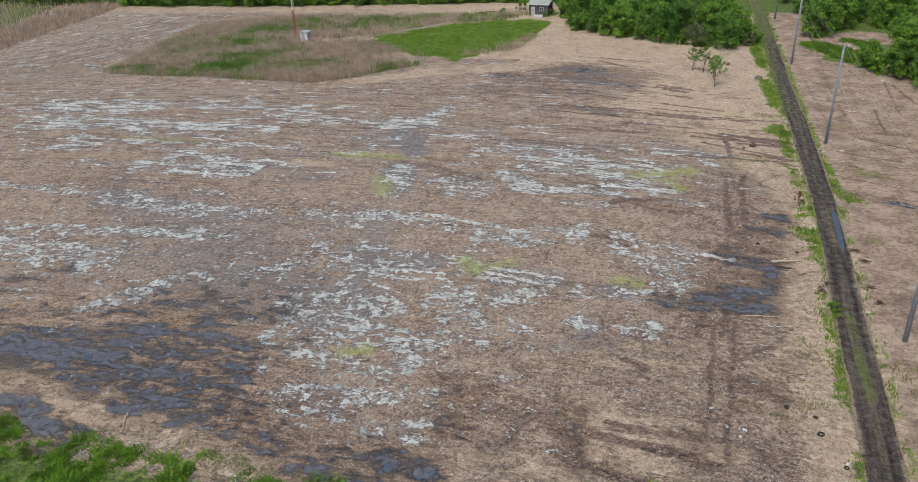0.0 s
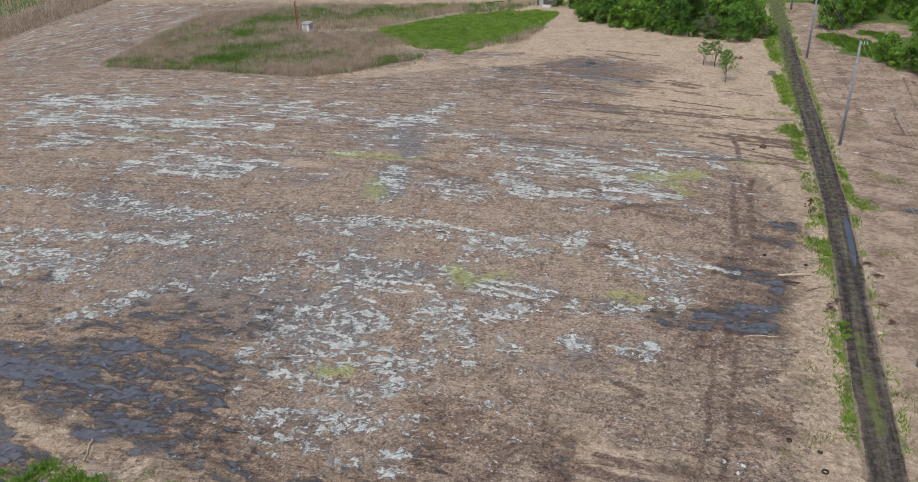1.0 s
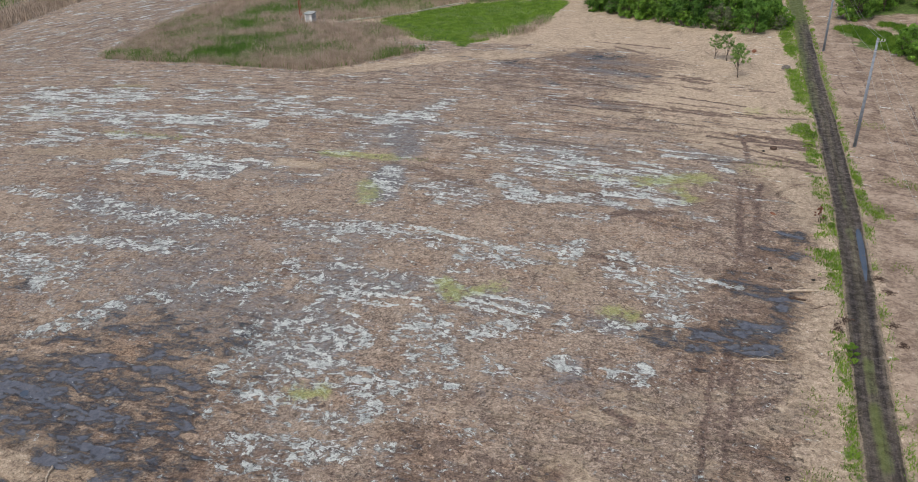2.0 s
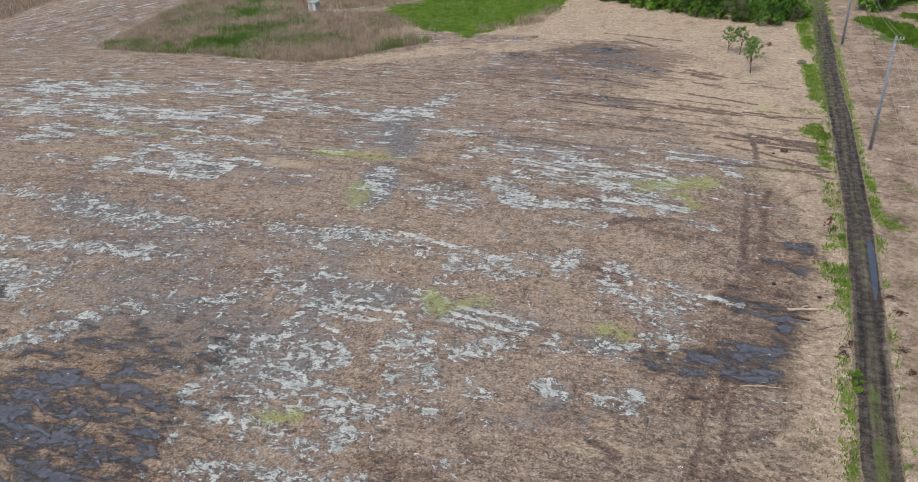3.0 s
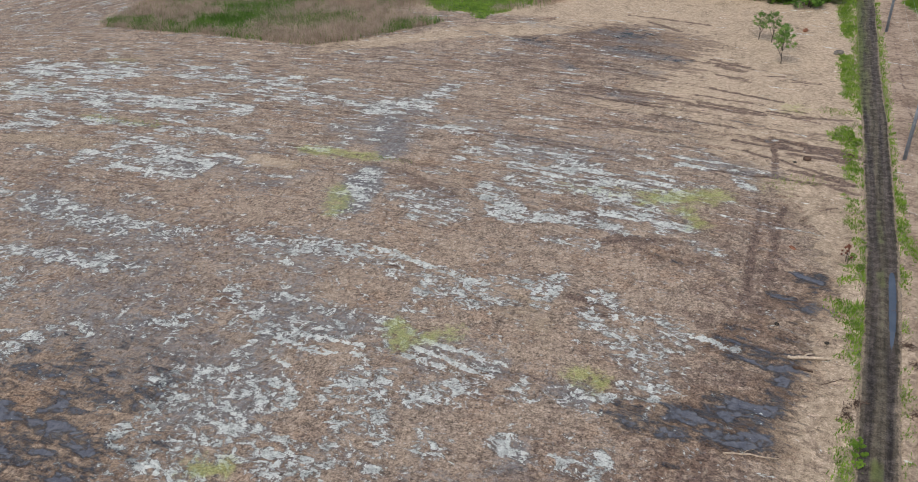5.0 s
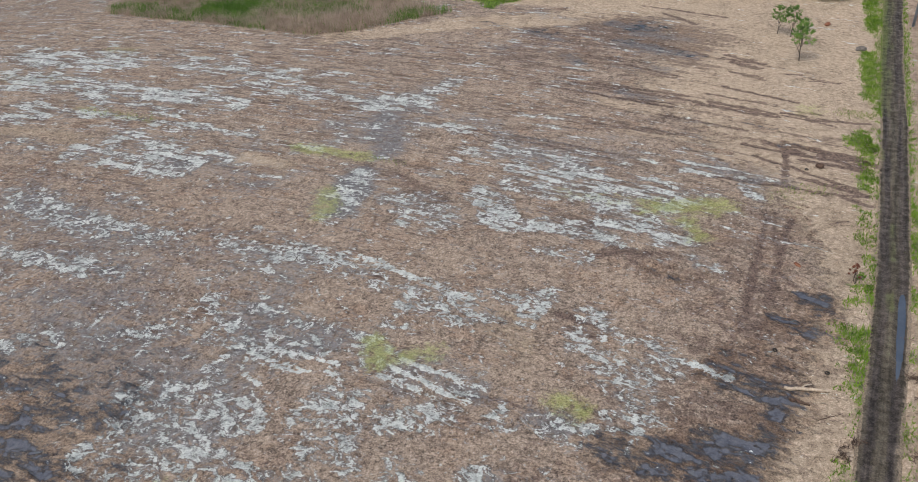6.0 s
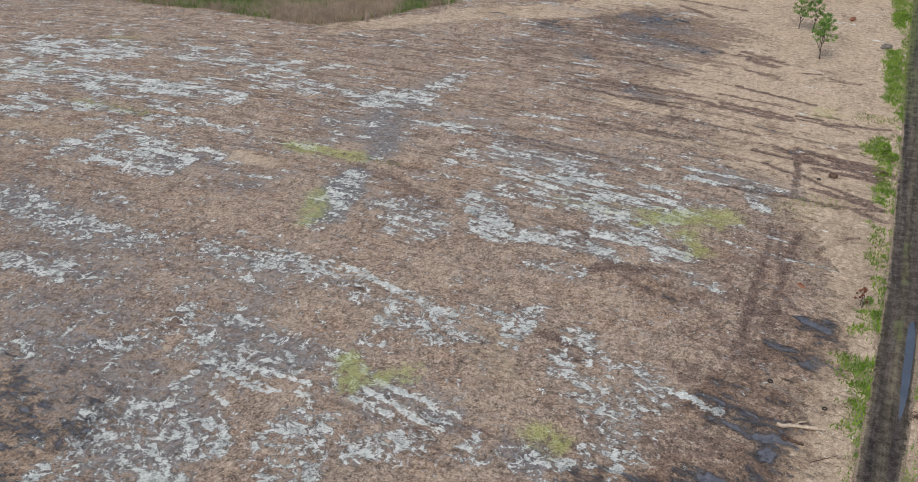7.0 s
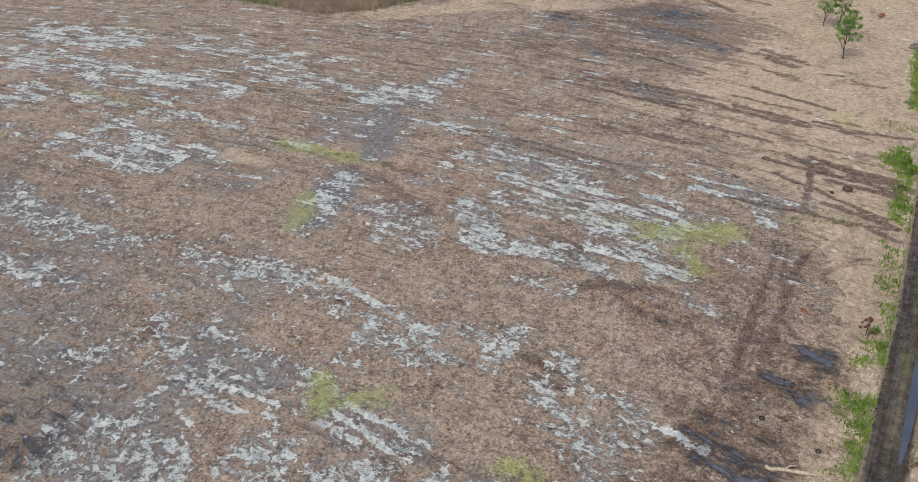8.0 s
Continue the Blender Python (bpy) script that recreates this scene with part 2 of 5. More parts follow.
def track_material():
    n = Nodes("muddy_track", 0.75, 0.4)
    p = n.place()
    fine, mid, long = n.noise(p, 8, 5, 0.75), n.noise(p, 1.4, 6, 0.7, 0.4), n.noise(n.rows(0.10, 2.4), 1.0, 5, 0.65, 0.3)
    tone = n.math("ADD", n.math("MULTIPLY", fine, 0.35), n.math("ADD", n.math("MULTIPLY", mid, 0.3), n.math("MULTIPLY", long, 0.35)))
    wet_soil = n.ramp(tone, [(0.43, (0.020, 0.017, 0.015)), (0.49, (0.058, 0.048, 0.042)), (0.55, (0.115, 0.096, 0.081)), (0.64, (0.24, 0.20, 0.165))])
    dry_soil = n.ramp(tone, [(0.43, (0.036, 0.031, 0.022)), (0.49, (0.085, 0.073, 0.053)), (0.55, (0.15, 0.128, 0.095)), (0.64, (0.28, 0.24, 0.18))])
    pressed = n.step(n.math("ADD", n.attr("rut"), n.math("MULTIPLY", n.math("SUBTRACT", mid, 0.5), 1.6)), 0.3, 0.75)
    soil = n.mix(pressed, dry_soil, wet_soil)
    moss = n.step(n.math("ADD", n.attr("moss"), n.math("MULTIPLY", n.math("SUBTRACT", n.math("MULTIPLY", n.math("ADD", mid, long), 0.5), 0.5), 2.6)), 0.35, 1.15)
    frayed = n.step(n.math("ADD", n.attr("edge"), n.math("MULTIPLY", n.math("SUBTRACT", n.math("MULTIPLY", n.math("ADD", mid, long), 0.5), 0.5), 2.4)), 0.45, 0.7)
    soil = n.mix(frayed, soil, n.ramp(fine, [(0.35, (0.13, 0.10, 0.075)), (0.65, (0.42, 0.35, 0.26))]))
    col = n.mix(n.math("MULTIPLY", moss, 0.72), soil, n.mix(fine, (0.060, 0.085, 0.018), (0.20, 0.25, 0.06)))
    n.bump(n.math("ADD", fine, mid), 0.08, 0.9)
    return n.done(col, n.step(mid, 0.4, 0.6, 0.85, 0.5))


def leaf_material(name, dark, light, through=0.25):
    """Leaves: each its own shade, and light shines through them."""
    n = Nodes(name, 0.55, 0.3)
    shade = n.math("ADD", n.math("MULTIPLY", n.island(), 0.4), n.step(n.noise(n.place(), 0.6, 3), 0.38, 0.62, 0.0, 0.5))
    shade = n.math("ADD", shade, n.math("MULTIPLY", n.math("SUBTRACT", n.random(), 0.4), 0.4))
    col = n.mix(shade, dark, light)
    glow = n.tree.nodes.new("ShaderNodeBsdfTranslucent")
    n.plug(glow.inputs["Color"], col)
    both = n.tree.nodes.new("ShaderNodeMixShader")
    both.inputs[0].default_value = through
    n.tree.links.new(n.bsdf.outputs[0], both.inputs[1])
    n.tree.links.new(glow.outputs[0], both.inputs[2])
    n.tree.links.new(both.outputs[0], n.tree.nodes["Material Output"].inputs["Surface"])
    return n.done(col)


def plain(name, low, high, scale=4.0, rough=0.7, metal=0.0, depth=0.01):
    n = Nodes(name, rough)
    n.bsdf.inputs["Metallic"].default_value = metal
    f = n.noise(n.place(), scale, 5, 0.65)
    n.bump(f, depth, 0.5)
    return n.done(n.mix(n.step(f, 0.32, 0.68), low, high))


GROUND, WATER, TRACK = ground_material(), water_material(), track_material()
LEAF = leaf_material("spring_leaves", (0.030, 0.095, 0.014), (0.29, 0.53, 0.075), 0.35)
LEAF_YOUNG = leaf_material("young_tree_leaves", (0.06, 0.145, 0.030), (0.24, 0.41, 0.085))
LEAF_DARK = leaf_material("shrub_leaves", (0.026, 0.085, 0.016), (0.19, 0.39, 0.065), 0.35)
LEAF_GREY = leaf_material("budding_twigs", (0.09, 0.11, 0.06), (0.21, 0.25, 0.13))
GRASS = leaf_material("fresh_grass", (0.085, 0.19, 0.018), (0.27, 0.43, 0.055))
WEED = leaf_material("bank_weeds", (0.045, 0.12, 0.010), (0.22, 0.42, 0.04))
MEADOW = leaf_material("meadow_grass", (0.12, 0.25, 0.026), (0.33, 0.49, 0.08))
REED = leaf_material("dry_reeds", (0.24, 0.175, 0.125), (0.62, 0.52, 0.42))
REED_GREEN = leaf_material("green_reeds", (0.085, 0.19, 0.03), (0.25, 0.41, 0.085))
DRY_GRASS = leaf_material("bleached_grass", (0.12, 0.18, 0.035), (0.33, 0.40, 0.11))
DEAD = leaf_material("dead_red_twigs", (0.14, 0.05, 0.03), (0.32, 0.13, 0.08))
BARK = plain("bark", (0.06, 0.045, 0.035), (0.16, 0.13, 0.10), 8, 0.9)
DRIFTWOOD = plain("bleached_wood", (0.35, 0.28, 0.21), (0.62, 0.53, 0.42), 5, 0.8)
ROTTEN = plain("dark_rotten_wood", (0.05, 0.035, 0.028), (0.15, 0.10, 0.075), 6, 0.9)
RUBBER = plain("old_rubber", (0.018, 0.018, 0.018), (0.06, 0.055, 0.05), 9, 0.75)
CONCRETE = plain("pole_concrete", (0.20, 0.235, 0.28), (0.31, 0.35, 0.41), 3, 0.7)
STEEL = plain("galvanised_steel", (0.35, 0.36, 0.37), (0.5, 0.51, 0.52), 6, 0.45, 0.7)
PORCELAIN = plain("white_porcelain", (0.6, 0.6, 0.58), (0.78, 0.78, 0.76), 9, 0.3)
CABLE = plain("aluminium_cable", (0.30, 0.33, 0.30), (0.44, 0.47, 0.44), 5, 0.5)
PAINT_RED = plain("faded_red_paint", (0.32, 0.07, 0.045), (0.42, 0.11, 0.07), 3, 0.6)
PAINT_WHITE = plain("weathered_white_paint", (0.55, 0.56, 0.56), (0.78, 0.79, 0.79), 3, 0.55)
GREY_PANEL = plain("grey_panel", (0.34, 0.37, 0.39), (0.48, 0.51, 0.53), 3, 0.6)
ROOF_SHEET = plain("pale_roof_sheet", (0.26, 0.30, 0.29), (0.44, 0.48, 0.46), 2, 0.6)
SHED_WALL = plain("dark_weathered_boards", (0.055, 0.055, 0.065), (0.15, 0.15, 0.165), 4, 0.85)
GLASS = plain("dark_window", (0.03, 0.035, 0.04), (0.06, 0.065, 0.07), 3, 0.1)
PIPE = plain("pale_plastic_pipe", (0.28, 0.32, 0.25), (0.48, 0.51, 0.42), 2, 0.6)
RUST = plain("rusty_scrap", (0.16, 0.06, 0.035), (0.32, 0.15, 0.09), 5, 0.85)
STONE = plain("dark_stone", (0.10, 0.09, 0.08), (0.24, 0.22, 0.2), 5, 0.9)
LITTER = plain("white_litter", (0.62, 0.63, 0.65), (0.8, 0.8, 0.82), 5, 0.5)


# ---- numpy noise for the lie of the land ----
def lattice(ix, iy, seed):
    h = (ix.astype(np.int64) * 374761393 + iy.astype(np.int64) * 668265263 + seed * 2147483647) & 0xFFFFFFFF
    h = ((h ^ (h >> 13)) * 1274126177) & 0xFFFFFFFF
    return ((h ^ (h >> 16)) & 0xFFFF) / 65535.0


def smooth_noise(x, y, seed=0):
    ix, iy = np.floor(x), np.floor(y)
    fx, fy = x - ix, y - iy
    fx, fy = fx * fx * (3 - 2 * fx), fy * fy * (3 - 2 * fy)
    a = lattice(ix, iy, seed) * (1 - fx) + lattice(ix + 1, iy, seed) * fx
    b = lattice(ix, iy + 1, seed) * (1 - fx) + lattice(ix + 1, iy + 1, seed) * fx
    return a * (1 - fy) + b * fy


def fbm(x, y, size, seed=0, octaves=4):
    total, gain, norm = 0.0, 1.0, 0.0
    for k in range(octaves):
        total = total + gain * smooth_noise(x / size * 2 ** k + 17.3 * k, y / size * 2 ** k - 9.1 * k, seed + k)
        norm, gain = norm + gain, gain * 0.55
    return total / norm


def ease(v, lo, hi):
    s = np.clip((v - lo) / (hi - lo), 0, 1)
    return s * s * (3 - 2 * s)


def band(x, y, strokes, soft=0.75):
    """How strongly a point lies in any of the bands (x0, y0, x1, y1, half width, strength)."""
    shape, x, y = np.shape(x), np.ravel(x), np.ravel(y)
    best = np.zeros(x.size)
    for x0, y0, x1, y1, w, s in strokes:
        dx, dy, far = x1 - x0, y1 - y0, w * 1.8 + 0.8 * soft
        near = np.flatnonzero((np.abs(x - (x0 + x1) / 2) < abs(dx) / 2 + far) & (np.abs(y - (y0 + y1) / 2) < abs(dy) / 2 + far))
        px, py = x[near], y[near]
        u = np.clip(((px - x0) * dx + (py - y0) * dy) / (dx * dx + dy * dy + 1e-6), 0, 1)
        d = np.hypot(px - x0 - u * dx, py - y0 - u * dy)
        best[near] = np.maximum(best[near], s * (1 - ease(d, w * 0.2, far)))
    return best.reshape(shape)


# ---- the marks on the field, in metres: from, to, half width, strength ----
SCUM_NORTH_WEST = [
    (-79.8, 131.1, -63.7, 131.4, 2.6, 0.80), (-76.5, 122.7, -67.4, 123.6, 3.2, 0.70), (-64.4, 122.2, -40.1, 118.5, 1.7, 1.00),
    (-68.7, 115.0, -32.9, 110.0, 0.5, 0.75), (-62.3, 118.3, -45.3, 115.1, 0.5, 0.70), (-56.5, 132.1, -37.8, 127.6, 2.6, 0.50),
    (-43.0, 124.9, -29.2, 123.4, 1.4, 0.60), (-67.8, 111.0, -63.8, 112.5, 1.5, 0.70), (-51.7, 103.2, -37.5, 101.3, 1.8, 0.80),
    (-49.6, 107.5, -41.5, 106.0, 1.8, 0.65), (-38.1, 104.3, -31.7, 103.7, 1.0, 0.55), (-62.1, 104.8, -56.4, 104.0, 0.8, 0.50),
    (-50.6, 92.1, -42.1, 89.8, 1.6, 0.70), (-40.8, 89.0, -33.4, 87.8, 1.5, 0.60), (-41.5, 94.1, -37.7, 92.8, 1.0, 0.50),
    (-42.3, 83.1, -34.0, 81.6, 1.1, 0.75),
]
SCUM_CENTRE = [
    (-17.3, 101.5, -16.7, 94.4, 1.4, 0.80), (-12.5, 98.1, -10.3, 94.9, 1.2, 0.80), (-9.5, 97.8, -5.7, 95.0, 1.2, 0.90),
    (-4.1, 100.1, -1.2, 96.8, 1.1, 0.90), (-3.2, 95.6, 8.3, 94.0, 0.9, 1.00), (2.8, 90.5, 7.2, 89.9, 0.7, 0.60),
    (7.4, 99.8, 9.3, 93.4, 0.8, 0.80), (-3.8, 108.9, 4.7, 107.2, 1.6, 0.60), (3.5, 104.9, 15.4, 101.8, 1.5, 0.85),
    (15.8, 108.5, 25.8, 105.3, 1.1, 0.70), (9.4, 98.5, 10.4, 96.1, 1.0, 0.75), (11.0, 98.8, 13.6, 93.7, 0.8, 0.70),
    (14.5, 96.3, 17.0, 90.1, 0.7, 0.70), (20.5, 104.6, 21.7, 101.3, 0.5, 0.90), (-14.1, 115.1, -8.4, 113.9, 0.4, 0.70),
    (-17.2, 119.5, -13.8, 127.3, 1.2, 0.60),
]
SCUM_LINES = [
    (-20.8, 88.0, -8.5, 86.1, 0.5, 0.65), (-12.3, 87.6, -1.4, 82.9, 0.5, 0.85), (-19.2, 87.2, -13.9, 86.4, 1.5, 0.50),
    (-3.7, 81.6, -2.4, 80.6, 1.0, 0.90), (-6.8, 83.6, -5.4, 82.5, 0.8, 0.75), (5.3, 84.5, 2.9, 80.6, 0.8, 0.80),
    (8.5, 82.1, 10.0, 80.8, 0.8, 0.60), (9.5, 80.1, 9.8, 78.9, 0.4, 0.80), (12.3, 79.1, 15.0, 77.7, 0.9, 0.80),
    (13.1, 75.7, 12.7, 72.6, 0.9, 0.80), (15.9, 77.9, 18.7, 76.6, 0.4, 0.95), (10.5, 78.1, 11.1, 76.7, 0.4, 0.80),
    (-4.5, 74.9, 2.1, 72.6, 0.3, 1.00), (-5.3, 74.0, 1.2, 71.2, 0.3, 1.00), (-5.8, 72.9, -1.2, 71.3, 0.3, 0.90),
    (-4.8, 73.5, 0.6, 71.7, 0.2, 0.80),
]
SCUM_CORNER = [
    (-16.6, 74.6, -9.2, 73.5, 0.2, 1.00), (-16.6, 73.7, -11.1, 72.4, 0.2, 1.00), (-16.3, 74.3, -16.1, 71.7, 0.2, 0.90),
    (-15.6, 71.3, -14.0, 70.4, 0.3, 0.95), (-9.7, 72.8, -8.7, 71.9, 0.4, 0.80), (-14.9, 72.6, -11.6, 72.1, 0.2, 0.80),
    (-14.8, 77.6, -18.8, 75.1, 1.2, 0.50), (-22.8, 66.6, -19.6, 68.1, 1.4, 0.85), (-20.3, 64.8, -13.9, 66.6, 1.8, 0.85),
    (-18.0, 71.3, -15.6, 67.1, 0.8, 0.60), (-26.0, 75.4, -23.8, 75.2, 0.7, 0.65), (-23.2, 79.6, -19.5, 76.4, 0.6, 0.50),
    (-30.2, 73.6, -27.9, 75.5, 0.8, 0.50), (-5.2, 67.5, -0.8, 70.1, 1.0, 0.70), (-8.1, 76.7, -7.0, 78.2, 1.0, 0.70),
    (-6.0, 80.4, -3.8, 84.3, 0.5, 0.40),
]
SCUM_SOUTH = [
    (-38.2, 68.6, -35.6, 71.8, 0.9, 0.85), (-22.6, 67.0, -17.9, 65.0, 1.3, 0.90), (-25.2, 59.1, -22.7, 61.8, 1.1, 0.85),
    (-26.7, 57.4, -22.5, 56.8, 0.8, 0.85), (-21.6, 59.1, -19.5, 60.0, 0.7, 0.80), (-18.3, 64.8, -14.0, 63.0, 1.4, 0.80),
    (-19.3, 62.2, -15.4, 62.2, 1.4, 0.70), (-9.0, 64.9, -5.0, 64.1, 0.3, 0.95), (-8.9, 66.2, -7.6, 64.4, 0.5, 0.80),
    (-7.0, 70.4, -6.5, 65.2, 0.7, 0.90), (-4.1, 69.4, -2.9, 68.1, 0.5, 0.95), (-13.0, 62.6, -9.1, 61.3, 0.8, 0.80),
    (-7.7, 62.2, -5.4, 61.3, 0.7, 0.75), (-2.2, 64.6, -1.5, 63.5, 0.6, 0.70), (2.9, 65.2, 4.6, 63.2, 0.6, 0.80),
    (9.3, 65.0, 9.7, 63.4, 0.6, 0.85),
]
SCUM_SOUTH_WEST = [
    (-21.9, 64.7, -15.3, 63.1, 1.5, 0.80), (-19.2, 54.2, -12.7, 53.7, 1.1, 0.80), (-12.6, 56.2, -9.7, 59.6, 1.1, 0.80),
    (-19.3, 51.4, -9.4, 49.6, 0.9, 0.70), (-28.5, 58.0, -23.5, 56.5, 0.6, 0.85), (-25.3, 59.2, -22.6, 62.0, 0.9, 0.80),
    (-10.5, 54.7, -8.0, 52.4, 1.0, 0.50), (-41.6, 66.4, -35.8, 70.1, 1.1, 0.80), (-58.0, 79.6, -47.7, 76.2, 2.2, 0.95),
    (-47.1, 77.6, -43.5, 76.8, 1.2, 0.75), (-60.6, 84.0, -42.2, 82.6, 0.7, 0.70), (-68.6, 97.3, -51.0, 92.8, 0.6, 0.75),
    (-28.6, 74.5, -21.0, 75.0, 0.8, 0.55), (-18.1, 62.1, -16.8, 56.0, 0.9, 0.50), (-34.4, 123.0, -17.5, 119.9, 1.8, 0.60),
    (-32.1, 72.6, -23.8, 76.5, 1.6, 0.40),
]
SCUM_BANDS = [
    (-25.1, 87.6, -7.7, 84.5, 1.2, 0.50), (-7.7, 84.5, 2.3, 83.1, 0.9, 0.70), (-6.2, 81.6, 0.5, 80.6, 1.0, 0.75),
    (-19.5, 79.3, -10.6, 76.0, 1.0, 0.55), (-17.3, 74.0, -11.7, 75.1, 0.8, 0.60), (-8.9, 70.6, -4.2, 63.4, 0.6, 0.65),
    (-9.9, 69.5, -8.2, 63.3, 0.6, 0.60), (8.0, 78.3, 13.0, 73.3, 1.0, 0.60), (11.9, 77.0, 11.9, 69.9, 0.9, 0.75),
    (3.0, 69.7, 13.8, 68.9, 0.7, 0.60), (-20.8, 69.2, -15.3, 57.7, 1.0, 0.55), (-26.0, 64.3, -18.0, 61.6, 1.2, 0.50),
    (-14.0, 61.3, -7.7, 58.0, 1.0, 0.55), (7.6, 63.7, 9.3, 65.2, 0.6, 0.70), (-1.5, 102.5, 12.8, 99.4, 1.8, 0.55),
    (-4.6, 109.3, 3.1, 107.5, 1.6, 0.50),
]
GREY_WASH = [
    (-50.6, 92.1, -31.0, 83.1, 5.0, 0.60), (-29.6, 87.8, -17.9, 83.9, 4.0, 0.40), (-43.9, 83.8, -20.1, 84.2, 6.0, 0.50),
    (-115.9, 190.9, -84.0, 188.5, 14.0, 0.15), (-104.8, 162.1, -84.6, 165.9, 10.0, 0.15), (-37.3, 77.7, -25.9, 68.6, 3.0, 0.70),
    (-16.3, 108.7, -19.0, 117.0, 2.0, 0.90), (-16.7, 99.5, -16.9, 94.9, 1.8, 0.90), (-24.7, 113.7, -16.0, 114.7, 2.2, 0.70),
    (-32.4, 106.8, -29.1, 97.9, 2.0, 0.50), (-17.6, 86.3, -17.6, 82.4, 2.0, 0.70), (-18.6, 77.3, -10.6, 76.1, 2.0, 0.70),
    (-27.5, 78.5, -29.4, 76.6, 2.5, 0.60), (5.2, 107.3, -3.4, 109.5, 2.0, 0.50), (18.4, 108.1, 25.3, 105.7, 1.2, 0.70),
    (8.6, 113.8, 3.0, 112.6, 1.5, 0.50), (-17.6, 80.5, -15.8, 65.3, 1.6, 0.70), (-18.4, 64.9, -24.5, 72.8, 1.6, 0.50),
    (-4.9, 72.0, -2.7, 74.7, 1.6, 0.60), (-2.2, 60.7, 3.5, 60.9, 1.0, 0.50), (-52.8, 71.0, -36.8, 72.5, 2.5, 0.50),
    (-32.1, 73.2, -20.2, 70.1, 3.5, 0.70),
]
POOLS_WEST = [
    (-50.4, 59.8, -35.8, 58.9, 2.6, 1.00), (-37.4, 61.1, -33.4, 62.7, 1.6, 0.90), (-34.9, 57.0, -24.3, 55.8, 1.6, 0.85),
    (-30.7, 51.8, -27.8, 52.6, 1.1, 1.00), (-37.1, 55.4, -34.6, 54.3, 0.9, 0.90), (-27.1, 50.8, -22.2, 52.0, 1.0, 0.70),
    (-14.5, 45.5, -8.1, 45.4, 1.3, 0.85), (-11.6, 47.4, -8.3, 46.6, 0.9, 0.70), (-30.2, 62.8, -25.6, 59.9, 1.8, 0.75),
    (-21.9, 48.5, -18.4, 48.0, 0.7, 0.60), (-51.7, 71.0, -48.5, 74.2, 1.5, 0.50), (-25.7, 51.9, -28.7, 57.3, 1.0, 0.50),
    (-17.2, 45.1, -15.2, 43.5, 1.0, 0.60), (-31.8, 62.7, -21.5, 59.3, 3.5, 0.40), (-44.5, 66.5, -26.3, 65.4, 2.5, 0.35),
    (-24.2, 52.7, -14.9, 47.6, 2.0, 0.40), (-32.9, 70.4, -22.8, 67.3, 2.0, 0.40),
]
POOLS_EAST = [
    (11.3, 68.7, 20.3, 67.5, 0.9, 1.00), (15.0, 69.2, 19.9, 70.6, 1.3, 1.00), (21.6, 74.6, 21.6, 73.2, 0.8, 1.00),
    (18.1, 77.1, 22.1, 75.3, 1.1, 0.90), (22.0, 83.8, 25.1, 83.0, 0.5, 0.95), (24.8, 86.6, 25.2, 85.4, 0.6, 1.00),
    (15.0, 67.9, 19.9, 66.9, 0.4, 0.90), (13.5, 63.7, 14.7, 65.4, 0.4, 0.40), (13.1, 89.8, 14.6, 88.5, 0.6, 0.50),
    (22.2, 119.2, 23.4, 117.7, 0.4, 0.50), (25.0, 114.2, 26.9, 113.5, 0.4, 0.40), (10.5, 49.5, 11.6, 47.4, 0.8, 0.35),
    (14.5, 53.3, 17.1, 55.6, 0.9, 0.40), (19.2, 79.6, 21.9, 79.0, 0.7, 0.60), (21.5, 80.9, 24.0, 79.8, 0.5, 0.60),
]
POOLS_NORTH = [
    (4.1, 151.9, 9.9, 149.2, 1.2, 0.85), (5.8, 144.1, 15.6, 139.3, 1.4, 0.60), (11.7, 149.8, 15.9, 147.7, 1.0, 0.70),
    (-6.7, 147.5, -2.6, 146.5, 0.9, 0.75), (-0.9, 138.1, 1.7, 135.8, 0.9, 0.70), (41.3, 115.1, 47.8, 114.0, 0.5, 0.45),
    (38.9, 90.3, 42.4, 88.4, 0.8, 0.90), (-16.1, 151.8, -13.0, 149.9, 1.0, 0.60), (-42.1, 50.6, -33.7, 47.8, 0.9, 1.00),
]
MUD = [
    (-58.0, 97.0, -30.0, 88.0, 7.0, 0.32), (-42.5, 84.8, -24.0, 75.2, 6.0, 0.42), (32.2, 79.9, 30.6, 64.3, 5.0, 0.30), (-4.8, 56.4, 1.9, 45.9, 7.0, 0.34),
    (7.3, 61.0, 15.1, 60.3, 6.0, 0.36), (9.7, 47.3, 15.3, 47.0, 5.0, 0.40), (16.7, 98.4, 22.7, 93.6, 4.0, 0.42),
    (45.7, 114.5, 37.2, 79.9, 8.0, 0.35), (46.6, 131.5, 47.5, 107.4, 6.0, 0.35), (17.6, 72.2, 13.1, 57.0, 6.0, 0.60),
    (9.9, 56.1, 16.1, 54.8, 4.0, 0.50), (9.7, 47.3, 14.1, 46.3, 4.0, 0.50), (17.5, 88.2, 22.8, 87.0, 3.0, 0.50),
    (-3.5, 56.5, 2.3, 55.1, 3.0, 0.35), (3.1, 52.9, 2.3, 45.9, 2.0, 0.50), (-34.5, 57.2, -19.3, 51.4, 5.0, 0.60),
    (19.7, 86.2, 21.1, 80.9, 5.0, 0.60), (-76.3, 119.7, -21.0, 137.3, 20.0, 0.20), (-93.0, 158.0, -80.0, 205.0, 14.0, 0.45),
]
